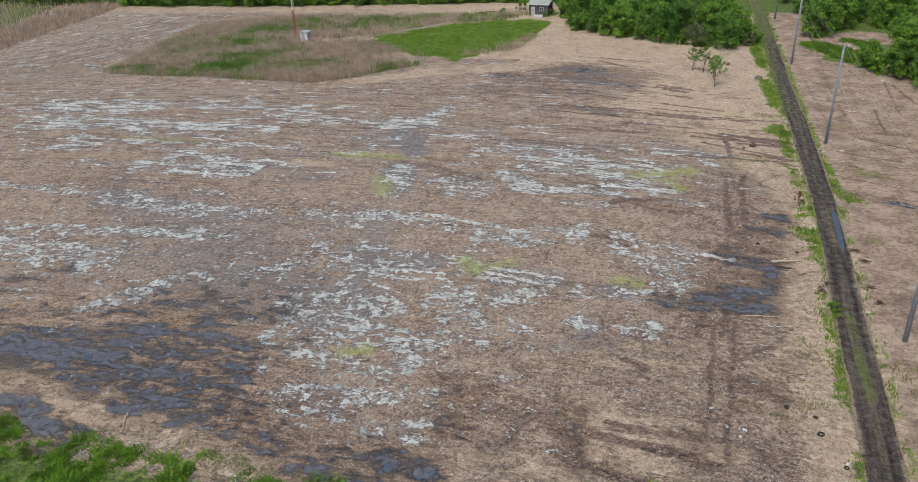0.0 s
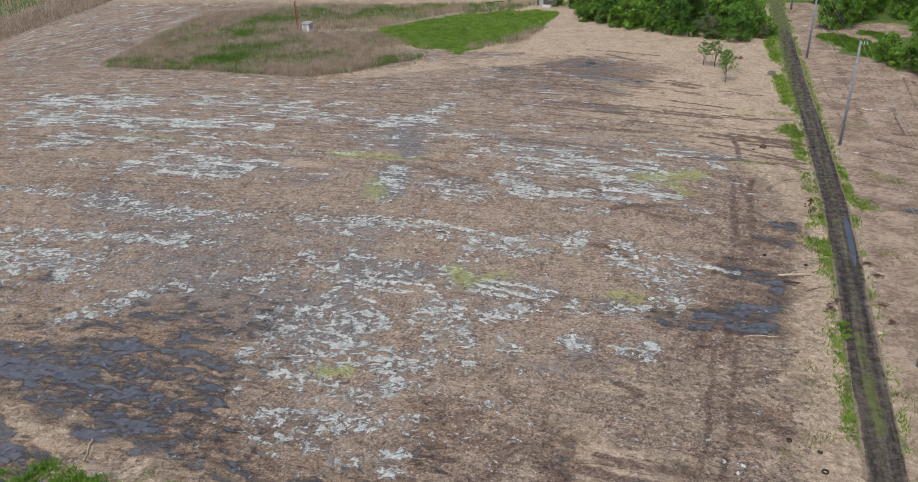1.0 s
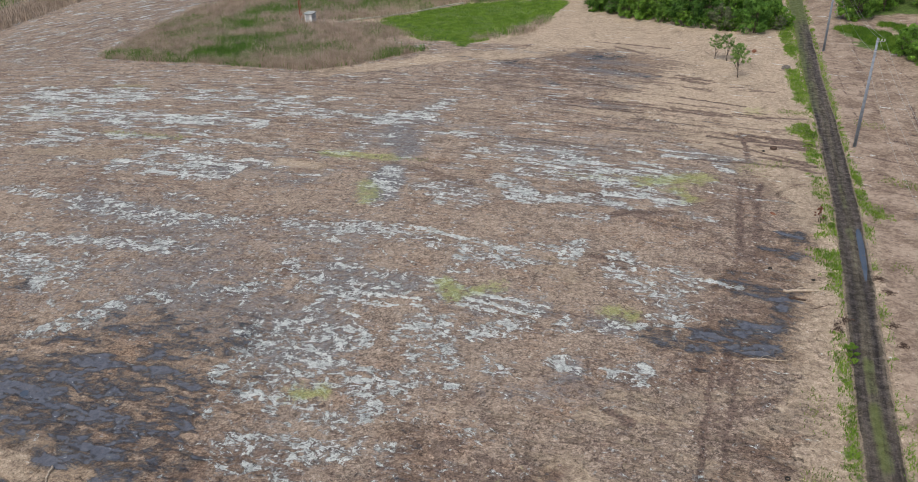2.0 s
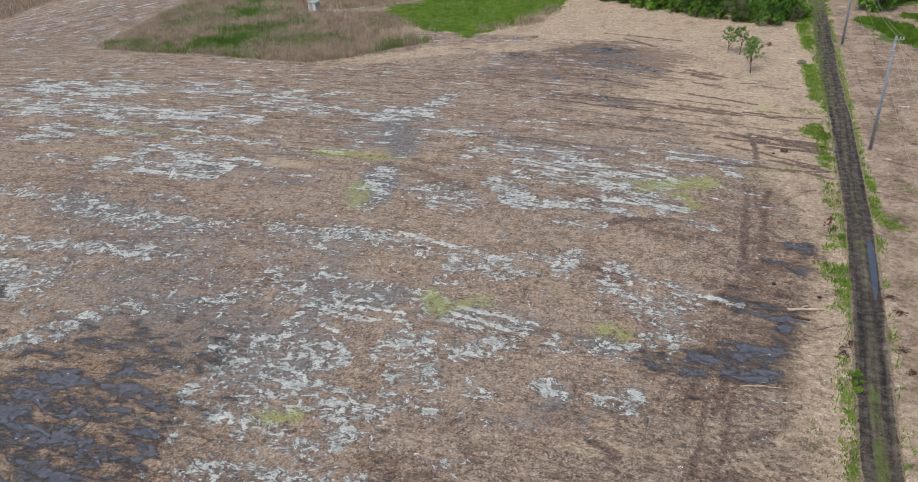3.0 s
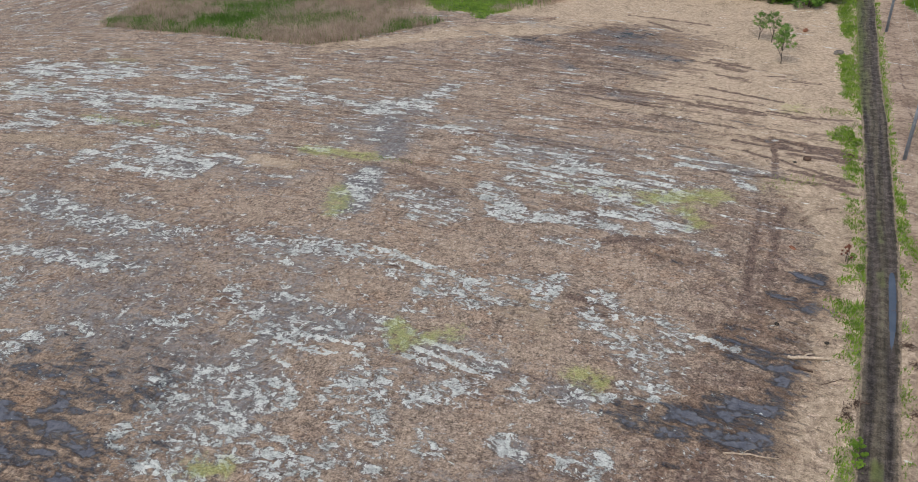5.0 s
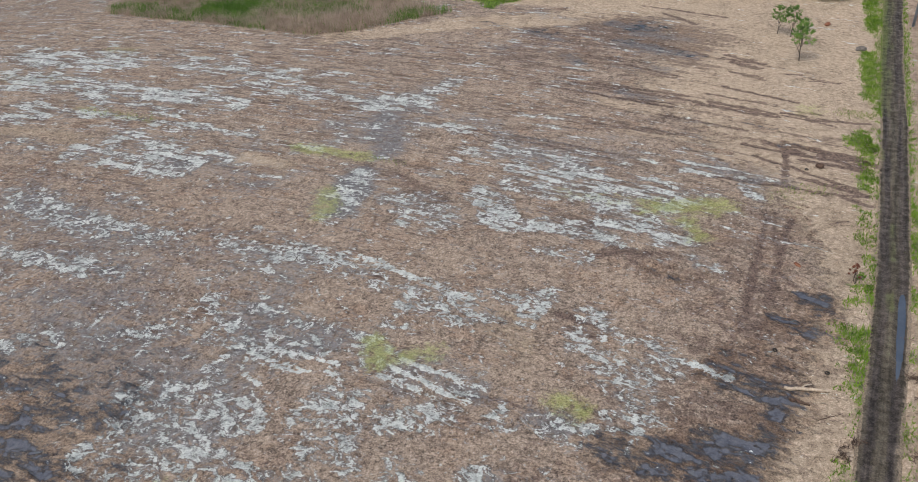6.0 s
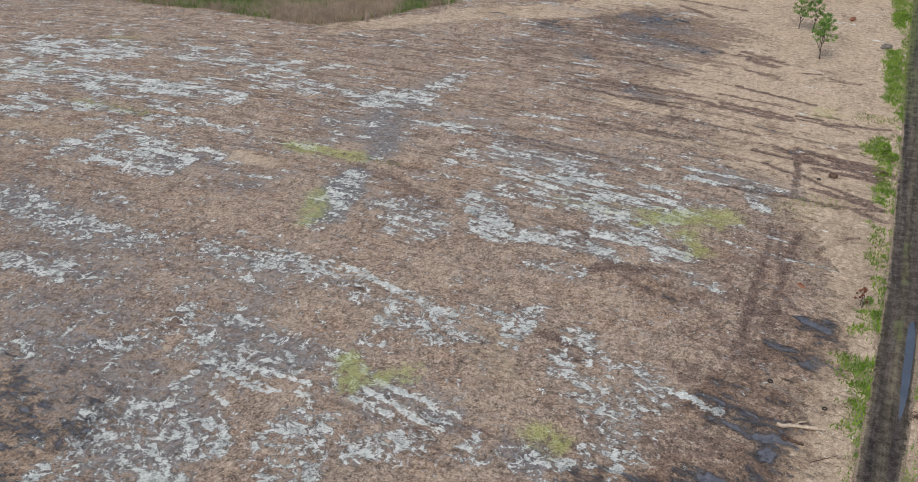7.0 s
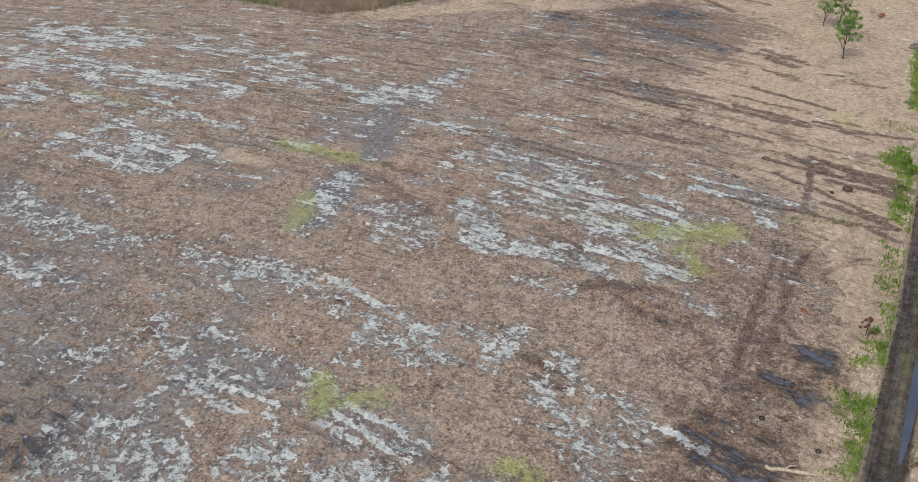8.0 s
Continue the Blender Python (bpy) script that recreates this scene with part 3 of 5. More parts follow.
FURROW_ROWS = [
    (4.2, 148.0, 14.8, 144.5, 4.5, 1.00), (-5.6, 146.5, 1.5, 141.5, 3.5, 0.75), (-14.2, 137.1, 4.7, 126.6, 4.5, 0.50),
    (5.1, 128.2, 19.9, 122.3, 3.0, 0.50), (2.4, 121.7, 22.8, 115.5, 2.5, 0.50), (13.2, 138.7, 16.8, 135.0, 2.0, 0.80),
    (-38.0, 141.8, -16.3, 138.7, 3.5, 0.50), (-8.1, 138.3, 15.5, 133.4, 4.0, 0.70), (2.9, 149.6, 16.7, 145.8, 5.0, 0.90),
    (14.6, 110.4, 29.6, 107.5, 2.5, 0.35), (22.2, 118.9, 31.8, 113.0, 2.0, 0.40), (-40.3, 120.1, 3.9, 114.0, 6.0, 0.40),
]
DARK_FURROWS = [
    (1.0, 129.0, 14.4, 124.7, 0.30, 0.80), (12.5, 125.7, 22.7, 121.3, 0.30, 0.80), (24.9, 114.2, 33.5, 110.1, 0.36, 0.95),
    (19.0, 106.0, 30.7, 103.7, 0.18, 0.80), (-6.6, 114.2, 8.1, 109.9, 0.24, 0.80), (19.9, 139.8, 24.4, 136.7, 0.42, 0.70),
    (-29.1, 108.5, -25.7, 107.3, 0.18, 0.90), (12.6, 137.7, 15.5, 135.6, 0.48, 0.50), (23.2, 136.9, 32.1, 133.0, 0.30, 0.50),
    (4.5, 117.3, 15.2, 115.1, 0.48, 0.60), (15.1, 116.9, 22.8, 114.3, 0.54, 0.50), (44.0, 145.7, 40.4, 119.9, 0.06, 0.65),
    (47.3, 145.6, 43.7, 122.5, 0.06, 0.65), (52.0, 151.4, 52.6, 136.3, 0.09, 0.65), (39.5, 107.1, 44.8, 99.2, 0.18, 0.50),
    (34.9, 99.2, 42.6, 93.7, 0.24, 0.60),
]
DRY_ROWS = [
    (42.6, 112.1, 47.9, 107.0, 0.12, 0.96), (38.0, 107.1, 44.4, 103.2, 0.12, 0.88), (20.8, 113.7, 32.2, 109.9, 0.18, 1.04),
    (21.9, 111.3, 30.9, 105.0, 0.12, 1.04), (21.5, 123.1, 30.6, 119.0, 0.12, 0.80), (16.9, 126.8, 25.0, 123.9, 0.18, 0.80),
    (12.0, 120.5, 21.3, 117.1, 0.18, 0.80), (48.7, 125.3, 46.5, 114.5, 0.12, 0.80), (55.8, 137.9, 55.6, 126.6, 0.12, 0.80),
    (34.4, 93.7, 41.5, 91.0, 0.12, 0.72), (20.3, 139.3, 25.3, 135.6, 0.18, 0.80), (19.0, 129.1, 27.2, 125.0, 0.18, 0.96),
    (11.4, 143.1, 17.2, 139.4, 0.24, 0.96), (20.1, 134.0, 23.8, 132.3, 0.18, 0.80), (6.0, 135.8, 13.8, 132.1, 0.18, 0.88),
    (-3.7, 128.2, 13.4, 122.4, 0.18, 0.88),
]
WHEEL_MARKS = [
    (5.3, 49.2, 11.6, 47.1, 0.3, 0.90), (3.0, 50.7, 12.4, 49.3, 0.2, 0.70), (22.6, 99.3, 18.2, 77.1, 0.3, 0.70),
    (24.5, 99.3, 20.4, 79.7, 0.3, 0.70), (14.5, 63.9, 11.3, 49.8, 0.2, 0.75), (16.1, 63.9, 12.3, 47.4, 0.2, 0.75),
    (14.3, 67.3, 12.9, 62.9, 0.3, 0.80), (16.3, 67.3, 15.0, 63.0, 0.3, 0.80), (3.1, 52.9, 2.1, 46.4, 0.6, 0.70),
    (21.1, 90.4, 19.8, 83.8, 0.3, 0.80), (22.7, 90.8, 25.1, 86.3, 0.3, 0.70), (23.2, 99.9, 22.9, 91.5, 0.3, 0.60),
    (25.1, 114.8, 24.4, 105.4, 0.3, 0.80), (9.0, 92.6, 13.3, 88.5, 0.5, 0.70), (22.1, 84.4, 19.2, 82.5, 0.5, 0.60),
    (10.2, 58.1, 14.9, 57.0, 0.4, 0.60),
]
ALGAE = [
    (-27.3, 107.8, -18.8, 106.2, 0.5, 0.90), (12.2, 99.6, 18.2, 100.3, 1.1, 0.90), (14.9, 97.2, 16.6, 94.8, 0.8, 0.80),
    (-7.3, 76.3, -6.0, 74.4, 0.6, 1.00), (-6.3, 74.9, -2.7, 75.8, 0.5, 0.80), (-19.5, 98.3, -18.1, 93.6, 0.7, 0.80),
    (7.7, 72.2, 8.7, 71.5, 0.7, 0.80), (-16.2, 59.9, -15.1, 60.1, 0.6, 1.00), (3.9, 100.7, 9.6, 100.3, 0.6, 0.50),
    (-59.6, 115.0, -48.4, 112.5, 0.6, 0.50), (-68.8, 135.5, -64.8, 135.6, 1.0, 0.50), (22.5, 102.3, 25.7, 102.2, 1.2, 0.35),
    (27.2, 123.0, 28.8, 123.3, 1.0, 0.60), (-2.0, 52.0, 1.4, 52.9, 0.5, 0.20), (-79.4, 123.6, -69.1, 123.3, 1.5, 0.35),
]
FILM_NORTH = [
    (3.6, 151.7, 9.8, 148.9, 1.2, 0.9), (8.1, 147.5, 15.6, 144.9, 1.2, 0.8), (5.7, 143.4, 15.5, 138.6, 1.5, 0.9), (10.7, 134.9, 12.3, 134.2, 0.8, 0.8),
    (-6.8, 147.2, -2.9, 144.5, 1, 0.8), (-1.4, 138.1, 1.2, 135.2, 0.8, 0.8), (7.2, 126.0, 10.8, 124.8, 0.6, 0.8), (-6.7, 154.6, -1.0, 153.1, 0.8, 0.7),
    (-11.0, 140.3, -5.2, 141.8, 1, 0.6),
]
FILM_MIDDLE = [
    (-17.4, 102.9, -18.4, 97.3, 1.6, 0.9), (-20.0, 115.0, -16.6, 107.6, 2, 0.9), (-22.4, 110.5, -15.2, 110.1, 1.4, 0.7), (-22.1, 119.6, -15.8, 126.0, 2, 0.6),
    (-17.3, 118.9, -5.7, 115.8, 1.2, 0.6), (-4.5, 112.5, 9.0, 109.3, 1.6, 0.55), (-27.0, 106.8, -19.8, 111.5, 1, 0.5), (-24.8, 100.9, -29.0, 97.8, 1.2, 0.6),
    (-38.0, 102.1, -24.8, 100.9, 2, 0.5),
]
FILM_SOUTH = [
    (-35.9, 67.8, -34.4, 71.1, 1.4, 0.6), (-32.6, 67.5, -26.9, 68.9, 2, 0.6), (-34.2, 78.0, -29.8, 79.4, 1.6, 0.7), (-30.0, 76.6, -27.2, 78.7, 1.3, 0.6),
    (-16.3, 77.2, -15.0, 68.2, 1.3, 0.7), (-19.7, 64.4, -14.8, 65.6, 1.6, 0.6), (-6.7, 75.0, 1.7, 72.3, 1.2, 0.7), (5.8, 70.8, 7.9, 70.0, 1, 0.8),
    (3.5, 62.2, 4.3, 64.5, 1, 0.7), (2.1, 61.0, 5.8, 61.5, 1, 0.6), (-15.0, 74.9, -9.6, 71.7, 1.5, 0.4), (-21.0, 71.1, -21.5, 73.3, 0.8, 0.7),
    (-35.3, 77.9, -41.3, 77.2, 1, 0.6),
]
BLACK_ROWS = [
    (-16.5, 115.6, -6.8, 114.0, 0.18, 0.7), (-6.7, 113.2, 7.8, 108.9, 0.18, 0.8), (3.3, 129.0, 15.1, 125.8, 0.24, 0.9), (7.9, 124.7, 13.7, 123.4, 0.18, 0.8),
    (16.5, 123.5, 24.5, 121.1, 0.24, 0.9), (25.2, 122.1, 27.8, 121.3, 0.12, 0.9), (27.7, 120.4, 34.0, 119.9, 0.15, 0.9), (23.2, 114.7, 26.6, 112.1, 0.30, 1),
    (26.4, 110.8, 32.5, 108.8, 0.24, 1), (25.9, 106.9, 31.6, 104.0, 0.21, 1), (16.4, 106.2, 23.5, 106.0, 0.18, 0.8), (29.2, 131.8, 32.6, 131.3, 0.15, 0.8),
    (19.4, 138.7, 23.7, 135.3, 0.36, 0.7), (11.5, 156.3, 15.8, 151.8, 0.36, 0.8), (7.8, 160.1, 20.3, 154.8, 0.30, 0.7),
]
BLACK_SPOTS = [
    (5.8, 82.2, 9.7, 80.8, 0.4, 0.8), (6.9, 80.6, 9.7, 79.7, 0.4, 0.6), (0.0, 72.1, 5.7, 71.4, 0.25, 0.6), (14.2, 91.8, 8.4, 91.3, 0.5, 0.7),
    (-3.1, 102.6, -0.4, 96.3, 1, 0.5), (-14.1, 103.2, -7.3, 98.2, 0.7, 0.6), (-18.7, 105.1, -13.2, 101.8, 0.8, 0.5), (7.9, 90.7, 11.1, 92.1, 0.4, 0.7),
    (14.6, 88.8, 16.6, 88.0, 0.3, 0.7), (14.1, 86.8, 16.1, 88.4, 0.3, 0.5), (-54.3, 98.6, -49.6, 98.2, 0.3, 0.7), (-34.5, 102.4, -31.4, 101.9, 0.3, 0.6),
    (-15.1, 75.3, -8.2, 73.3, 0.3, 0.5),
]
EAST_WHEELS = [
    (55.3, 139.8, 51.1, 121.3, 0.08, 0.69), (53.4, 174.7, 46.2, 136.7, 0.08, 0.61), (55.0, 174.6, 50.0, 140.0, 0.08, 0.53), (44.5, 136.8, 43.0, 113.8, 0.08, 0.53),
    (40.4, 127.4, 41.6, 121.6, 0.08, 0.53), (38.6, 107.0, 48.5, 109.0, 0.08, 0.61), (37.2, 102.8, 43.8, 97.0, 0.08, 0.61), (40.0, 100.8, 44.5, 98.8, 0.08, 0.53),
    (45.4, 114.3, 48.8, 113.2, 0.4, 0.8),
]
SHALLOWS = [
    (-33.4, 60.8, -28.7, 60.8, 2, 0.9), (-33.8, 62.6, -31.4, 64.8, 1, 0.8), (-34.2, 68.4, -31.7, 67.6, 1, 0.8), (-30.7, 68.4, -27.4, 68.1, 1.5, 0.85),
    (-37.4, 66.2, -34.1, 65.9, 1.5, 0.8), (-29.4, 62.5, -24.1, 63.8, 1.2, 0.7), (-31.5, 58.1, -25.8, 58.3, 2, 0.8), (-26.6, 61.0, -24.3, 62.5, 1, 0.5),
    (-29.6, 65.1, -23.4, 66.2, 1.5, 0.7), (-30.4, 56.6, -27.5, 56.2, 1.5, 0.9), (-29.1, 61.3, -25.8, 60.6, 1.2, 0.7), (-40.0, 71.2, -36.4, 69.3, 1, 0.5),
    (-28.0, 71.8, -24.4, 73.0, 1.5, 0.4),
]
SHALLOWS_SOUTH = [
    (-47.2, 61.8, -39.6, 60.5, 2, 1), (-37.7, 62.0, -32.3, 61.6, 1.5, 0.9), (-39.1, 56.6, -28.2, 57.7, 1.6, 0.9), (-37.9, 59.2, -30.4, 59.4, 1.5, 0.9),
    (-32.3, 63.1, -27.3, 62.2, 1.5, 0.7), (-31.4, 53.6, -30.0, 52.6, 1, 1), (-26.6, 52.3, -23.0, 52.4, 1, 0.7), (-38.2, 55.8, -37.0, 55.4, 1, 0.9),
    (-28.5, 52.2, -25.8, 51.3, 0.7, 0.8), (-23.2, 50.3, -21.9, 50.4, 0.7, 0.7), (-49.0, 64.7, -40.5, 64.4, 1.2, 0.6), (-32.2, 68.2, -23.3, 66.3, 2, 0.5),
    (-15.9, 45.5, -11.8, 44.8, 1.2, 1), (-11.5, 47.5, -9.3, 46.4, 0.8, 0.6), (-7.9, 56.7, -6.0, 49.6, 1.2, 0.45), (1.9, 52.5, 2.9, 46.9, 0.8, 0.5),
]
DITCH = [
    (-39.4, 51.9, -35.3, 48.5, 0.7, 1), (-41.3, 51.8, -39.2, 51.5, 0.6, 1),
]
DRY_SOUTH = [
    (3.2, 52.6, 5.5, 50.0, 2, 0.95), (4.1, 48.1, 7.9, 47.1, 1.2, 0.8), (5.4, 58.7, 11.6, 58.1, 1.2, 0.65), (6.4, 60.4, 10.7, 61.4, 0.8, 0.55),
    (8.3, 53.5, 11.2, 55.7, 1, 0.5), (-1.8, 46.7, 2.8, 44.9, 1.2, 0.65), (-5.4, 47.1, -2.6, 46.1, 1, 0.55), (12.0, 60.5, 17.5, 62.4, 0.8, 0.6),
    (8.8, 47.7, 10.0, 48.3, 0.8, 0.6), (16.8, 57.4, 18.9, 60.7, 1, 0.7),
]
MUD_SOUTH = [
    (15.6, 55.9, 17.7, 54.5, 1.2, 0.8), (14.2, 53.7, 11.3, 51.5, 1, 0.7), (1.5, 52.5, 2.5, 46.8, 1, 0.9),
    (2.5, 46.8, 4.4, 46.3, 0.8, 0.8), (-1.9, 51.1, 2.2, 49.9, 1.2, 0.65), (12.7, 50.3, 14.7, 48.5, 0.8, 0.8), (14.5, 47.9, 15.0, 46.8, 0.8, 0.7),
    (5.5, 55.6, 7.4, 52.7, 1, 0.5), (10.1, 46.6, 12.1, 45.5, 1, 0.6), (16.2, 60.6, 16.9, 59.8, 0.6, 0.8), (-4.5, 53.0, -0.2, 52.5, 1.5, 0.5),
    (-7.4, 55.9, -5.1, 48.4, 1.5, 0.6), (-11.5, 47.5, -8.0, 45.9, 1, 0.6),
]
MUD_EAST = [
    (21.5, 88.5, 25.0, 86.1, 1, 0.7), (21.4, 83.0, 24.9, 82.6, 1.2, 0.8), (19.9, 86.4, 20.3, 81.3, 1, 0.6), (16.7, 89.0, 20.8, 85.6, 1.2, 0.5),
    (17.5, 79.3, 21.7, 78.3, 1.5, 0.7), (18.2, 77.9, 22.2, 75.4, 1.5, 0.8), (18.3, 73.6, 20.9, 72.0, 1.5, 0.7), (15.6, 70.1, 18.6, 68.6, 1.2, 0.9),
    (8.7, 62.4, 12.7, 62.0, 1, 0.5), (14.6, 64.8, 16.8, 64.5, 0.8, 0.6),
]
RUTS_SOUTH = [
    (3.0, 49.9, 7.0, 48.8, 0.35, 1), (7.0, 48.8, 10.7, 47.7, 0.35, 1), (4.8, 51.3, 7.1, 50.4, 0.25, 0.9), (7.1, 50.4, 11.0, 49.7, 0.25, 0.8),
    (6.3, 59.5, 8.0, 58.0, 0.4, 0.8), (2.8, 46.3, 6.5, 45.1, 0.5, 0.7),
]
TORN_ROWS = [
    (16.4, 139.1, 22.3, 137.4, 0.3, 0.75), (20.4, 137.1, 23.5, 135.2, 0.35, 0.8), (17.6, 124.4, 22.5, 122.6, 0.3, 0.9), (20.8, 122.3, 24.7, 121.0, 0.3, 0.9),
    (25.8, 122.8, 29.6, 121.9, 0.15, 0.8), (27.9, 121.0, 32.6, 120.0, 0.2, 0.8), (21.7, 132.8, 24.2, 131.3, 0.2, 0.7), (26.0, 133.9, 28.4, 133.5, 0.15, 0.8),
    (29.5, 132.2, 32.3, 131.2, 0.25, 0.8), (25.7, 114.1, 31.9, 111.7, 0.25, 1), (28.1, 111.9, 32.4, 109.3, 0.25, 0.9), (23.7, 105.6, 27.8, 103.7, 0.2, 0.8),
    (28.3, 104.3, 31.6, 102.0, 0.2, 0.8), (27.6, 98.7, 29.7, 99.6, 0.15, 0.6),
]
# the second spot paints a young tree's shadow together with dark soil
MUD_SHADE_SPOTS = [
    (21.4, 119.8, 23.1, 117.1, 0.6, 0.8), (29.6, 133.7, 31.8, 131.8, 0.8, 0.5), (19.7, 100.7, 25.0, 98.1, 1, 0.5), (20.2, 83.0, 21.2, 81.9, 0.5, 0.8),
    (18.9, 80.3, 20.4, 79.6, 0.6, 0.7), (23.1, 83.8, 24.9, 82.3, 0.8, 0.8), (24.6, 87.3, 25.1, 86.3, 0.7, 0.9), (11.1, 91.5, 14.3, 90.1, 0.6, 0.5),
    (3.2, 97.1, 7.7, 94.6, 0.8, 0.5), (-17.4, 103.9, -8.0, 98.4, 0.8, 0.4),
]
FINE_SCUM = [mark for mark in SCUM_LINES + SCUM_CORNER if mark[4] < 0.6]
SCUM = [mark for mark in SCUM_LINES + SCUM_CORNER if mark[4] >= 0.6] + SCUM_NORTH_WEST + SCUM_CENTRE + SCUM_SOUTH + SCUM_SOUTH_WEST + SCUM_BANDS
POOLS = POOLS_WEST + DITCH + [(*mark[:5], 0.84 * mark[5]) for mark in POOLS_EAST] + [(*mark[:5], 0.74 * mark[5]) for mark in POOLS_NORTH + SHALLOWS + SHALLOWS_SOUTH]
BANK = [(-52, 55.5, -36, 52.5, 3.0, 1), (-36, 52.5, -26, 48.5, 2.6, 1), (-26, 48.5, -17, 44.5, 2.2, 0.9), (-17, 44.5, -5, 40, 2.0, 0.6)]
DRY_SPOTS = [(-36, 142.5, -20, 149, 2.2, 0.9), (-20, 150, 2, 154, 3, 0.9), (0, 157, 16, 160, 4, 0.9), (5, 124, 12, 121, 1.2, 0.7), (-2, 137, 8, 134, 1.0, 0.5), (8, 116, 18, 113, 0.8, 0.6),
             (-32, 104.5, -27, 103, 1.4, 0.8), (-66, 108, -54, 107, 2.0, 0.6), (4, 51, 12.5, 49, 2.6, 0.62), (3.5, 47, 11, 46, 2.2, 0.5), (9, 56, 14, 55, 2.0, 0.45), (0, 56, 4, 57, 2.5, 0.4), (10, 56, 13, 54, 2.5, 0.5), (2, 80, 4, 77, 2.0, 0.5), (-9, 103, -3, 98, 0.9, 0.5)]
GREEN_REEDS = [(-80, 152.5, -74, 153.5, 2.6, 1), (-66, 153, -55, 157, 4, 1), (-64, 161, -50, 165, 4, 0.9), (-52, 152, -40, 158, 3, 0.6),
               (-60, 188, -50, 198, 5, 0.95), (-40, 196, -14, 200, 5, 0.85), (-61, 172, -57, 177, 2.5, 1), (-28, 152.5, -22, 156, 2, 0.8), (-72, 170, -64, 176, 4, 0.6)]


LUSH_WEST = [(32.2, 108.1, 31.9, 105.3, 0.5, 0.9), (30.5, 100.7, 30.7, 98.9, 0.4, 0.6), (29.8, 96.2, 30.8, 96.3, 0.4, 0.7), (30.0, 92.8, 30.2, 92.5, 0.3, 0.7),
             (28.6, 89.2, 30.0, 89.5, 0.4, 0.8), (29.3, 87.9, 29.5, 87.4, 0.4, 0.9), (28.0, 87.1, 28.5, 87.1, 0.4, 0.7), (27.0, 83.2, 28.3, 83.0, 0.5, 0.9),
             (27.5, 82.1, 27.9, 80.1, 0.7, 0.9), (27.1, 78.9, 26.4, 76.7, 0.5, 0.7), (25.0, 69.2, 25.1, 67.8, 0.4, 0.7), (24.5, 66.8, 23.9, 62.6, 0.45, 0.75),
             (23.4, 60.8, 22.9, 57.6, 0.4, 0.8), (22.9, 57.6, 22.1, 53.6, 0.4, 0.9), (21.1, 47.6, 20.9, 45.0, 0.5, 0.9)]
LUSH_NORTH = [(39.5, 156.4, 38.9, 150.7, 0.5, 1.0), (37.1, 141.6, 35.1, 127.3, 0.5, 0.85), (31.7, 115.6, 32.9, 114.0, 0.5, 0.9), (32.6, 117.3, 32.5, 111.7, 0.5, 0.9),
              (32.4, 111.0, 32.2, 108.1, 0.45, 0.7), (41.2, 168.0, 40.0, 158.0, 0.7, 0.8)]
LUSH_EAST = [(34.7, 104.2, 34.8, 99.9, 0.5, 0.9), (33.7, 97.5, 33.6, 93.7, 0.7, 0.8), (33.8, 93.7, 34.8, 91.3, 0.9, 0.7), (36.5, 116.7, 35.5, 109.7, 0.4, 0.75),
             (42.8, 152.1, 37.6, 120.9, 0.6, 0.45), (28.9, 73.6, 28.7, 72.0, 0.4, 0.35), (27.2, 61.8, 26.6, 60.9, 0.3, 0.5), (25.5, 56.2, 25.4, 54.7, 0.4, 0.5), (24.0, 49.4, 24.0, 48.5, 0.4, 0.5)]
MIDDLE_STRIP = [(47.0, 185, 42.9, 169.3, 0.6, 1.0), (42.9, 169.3, 38.9, 144.1, 0.8, 1.0), (38.9, 144.1, 35.4, 122.6, 0.6, 0.95), (34.2, 114.1, 34.0, 111.8, 0.25, 0.7),
                (32.8, 99.1, 31.9, 93.5, 0.2, 0.6), (30.8, 88.5, 30.6, 86.6, 0.2, 0.5), (26.2, 66.3, 25.4, 62.6, 0.25, 0.85), (25.0, 60.9, 24.0, 54.7, 0.3, 0.85)]
LUSH = LUSH_WEST + LUSH_NORTH + LUSH_EAST


def track_x(y):
    """Where the middle of the dirt track runs."""
    at = lambda v: np.interp(v, (0, 45.3, 55.8, 68.1, 85.5, 112.2, 138.6, 184.3, 260), (11, 21.8, 24.0, 26.6, 30.5, 35.2, 39.4, 47.2, 60))
    y = np.asarray(y, float)
    return (at(y - 5) + at(y - 2.5) + at(y) + at(y + 2.5) + at(y + 5)) / 5


def sand_edge(y):
    return np.interp(y, (40, 53, 66, 78, 85, 104, 109, 114, 118, 123, 128, 135, 140, 154, 158, 162, 175),
                     (16, 18, 20.5, 23.3, 26, 25.7, 25.8, 22.3, 21.5, 17, 14.5, 14.5, 17, 17.5, 5, -20, -34))


def wood_edge(x):
    """Where the woods behind the field begin."""
    return np.interp(x, (-170, -144, -100, -60, 8), (235, 229.5, 221.5, 217.5, 215.5))


def in_meadow(x, y):
    near = np.interp(x, (-36, -24, -16, -8.5, -3, 3), (176, 163.3, 159.5, 163.8, 171, 191))
    far = np.interp(x, (-36, -19, -2, 3), (178, 191, 195.5, 193))
    return ease(y - near, -0.8, 0.8) * ease(far - y, -0.8, 0.8) * ease(x, -36, -33) * ease(3.5 - x, 0, 1)


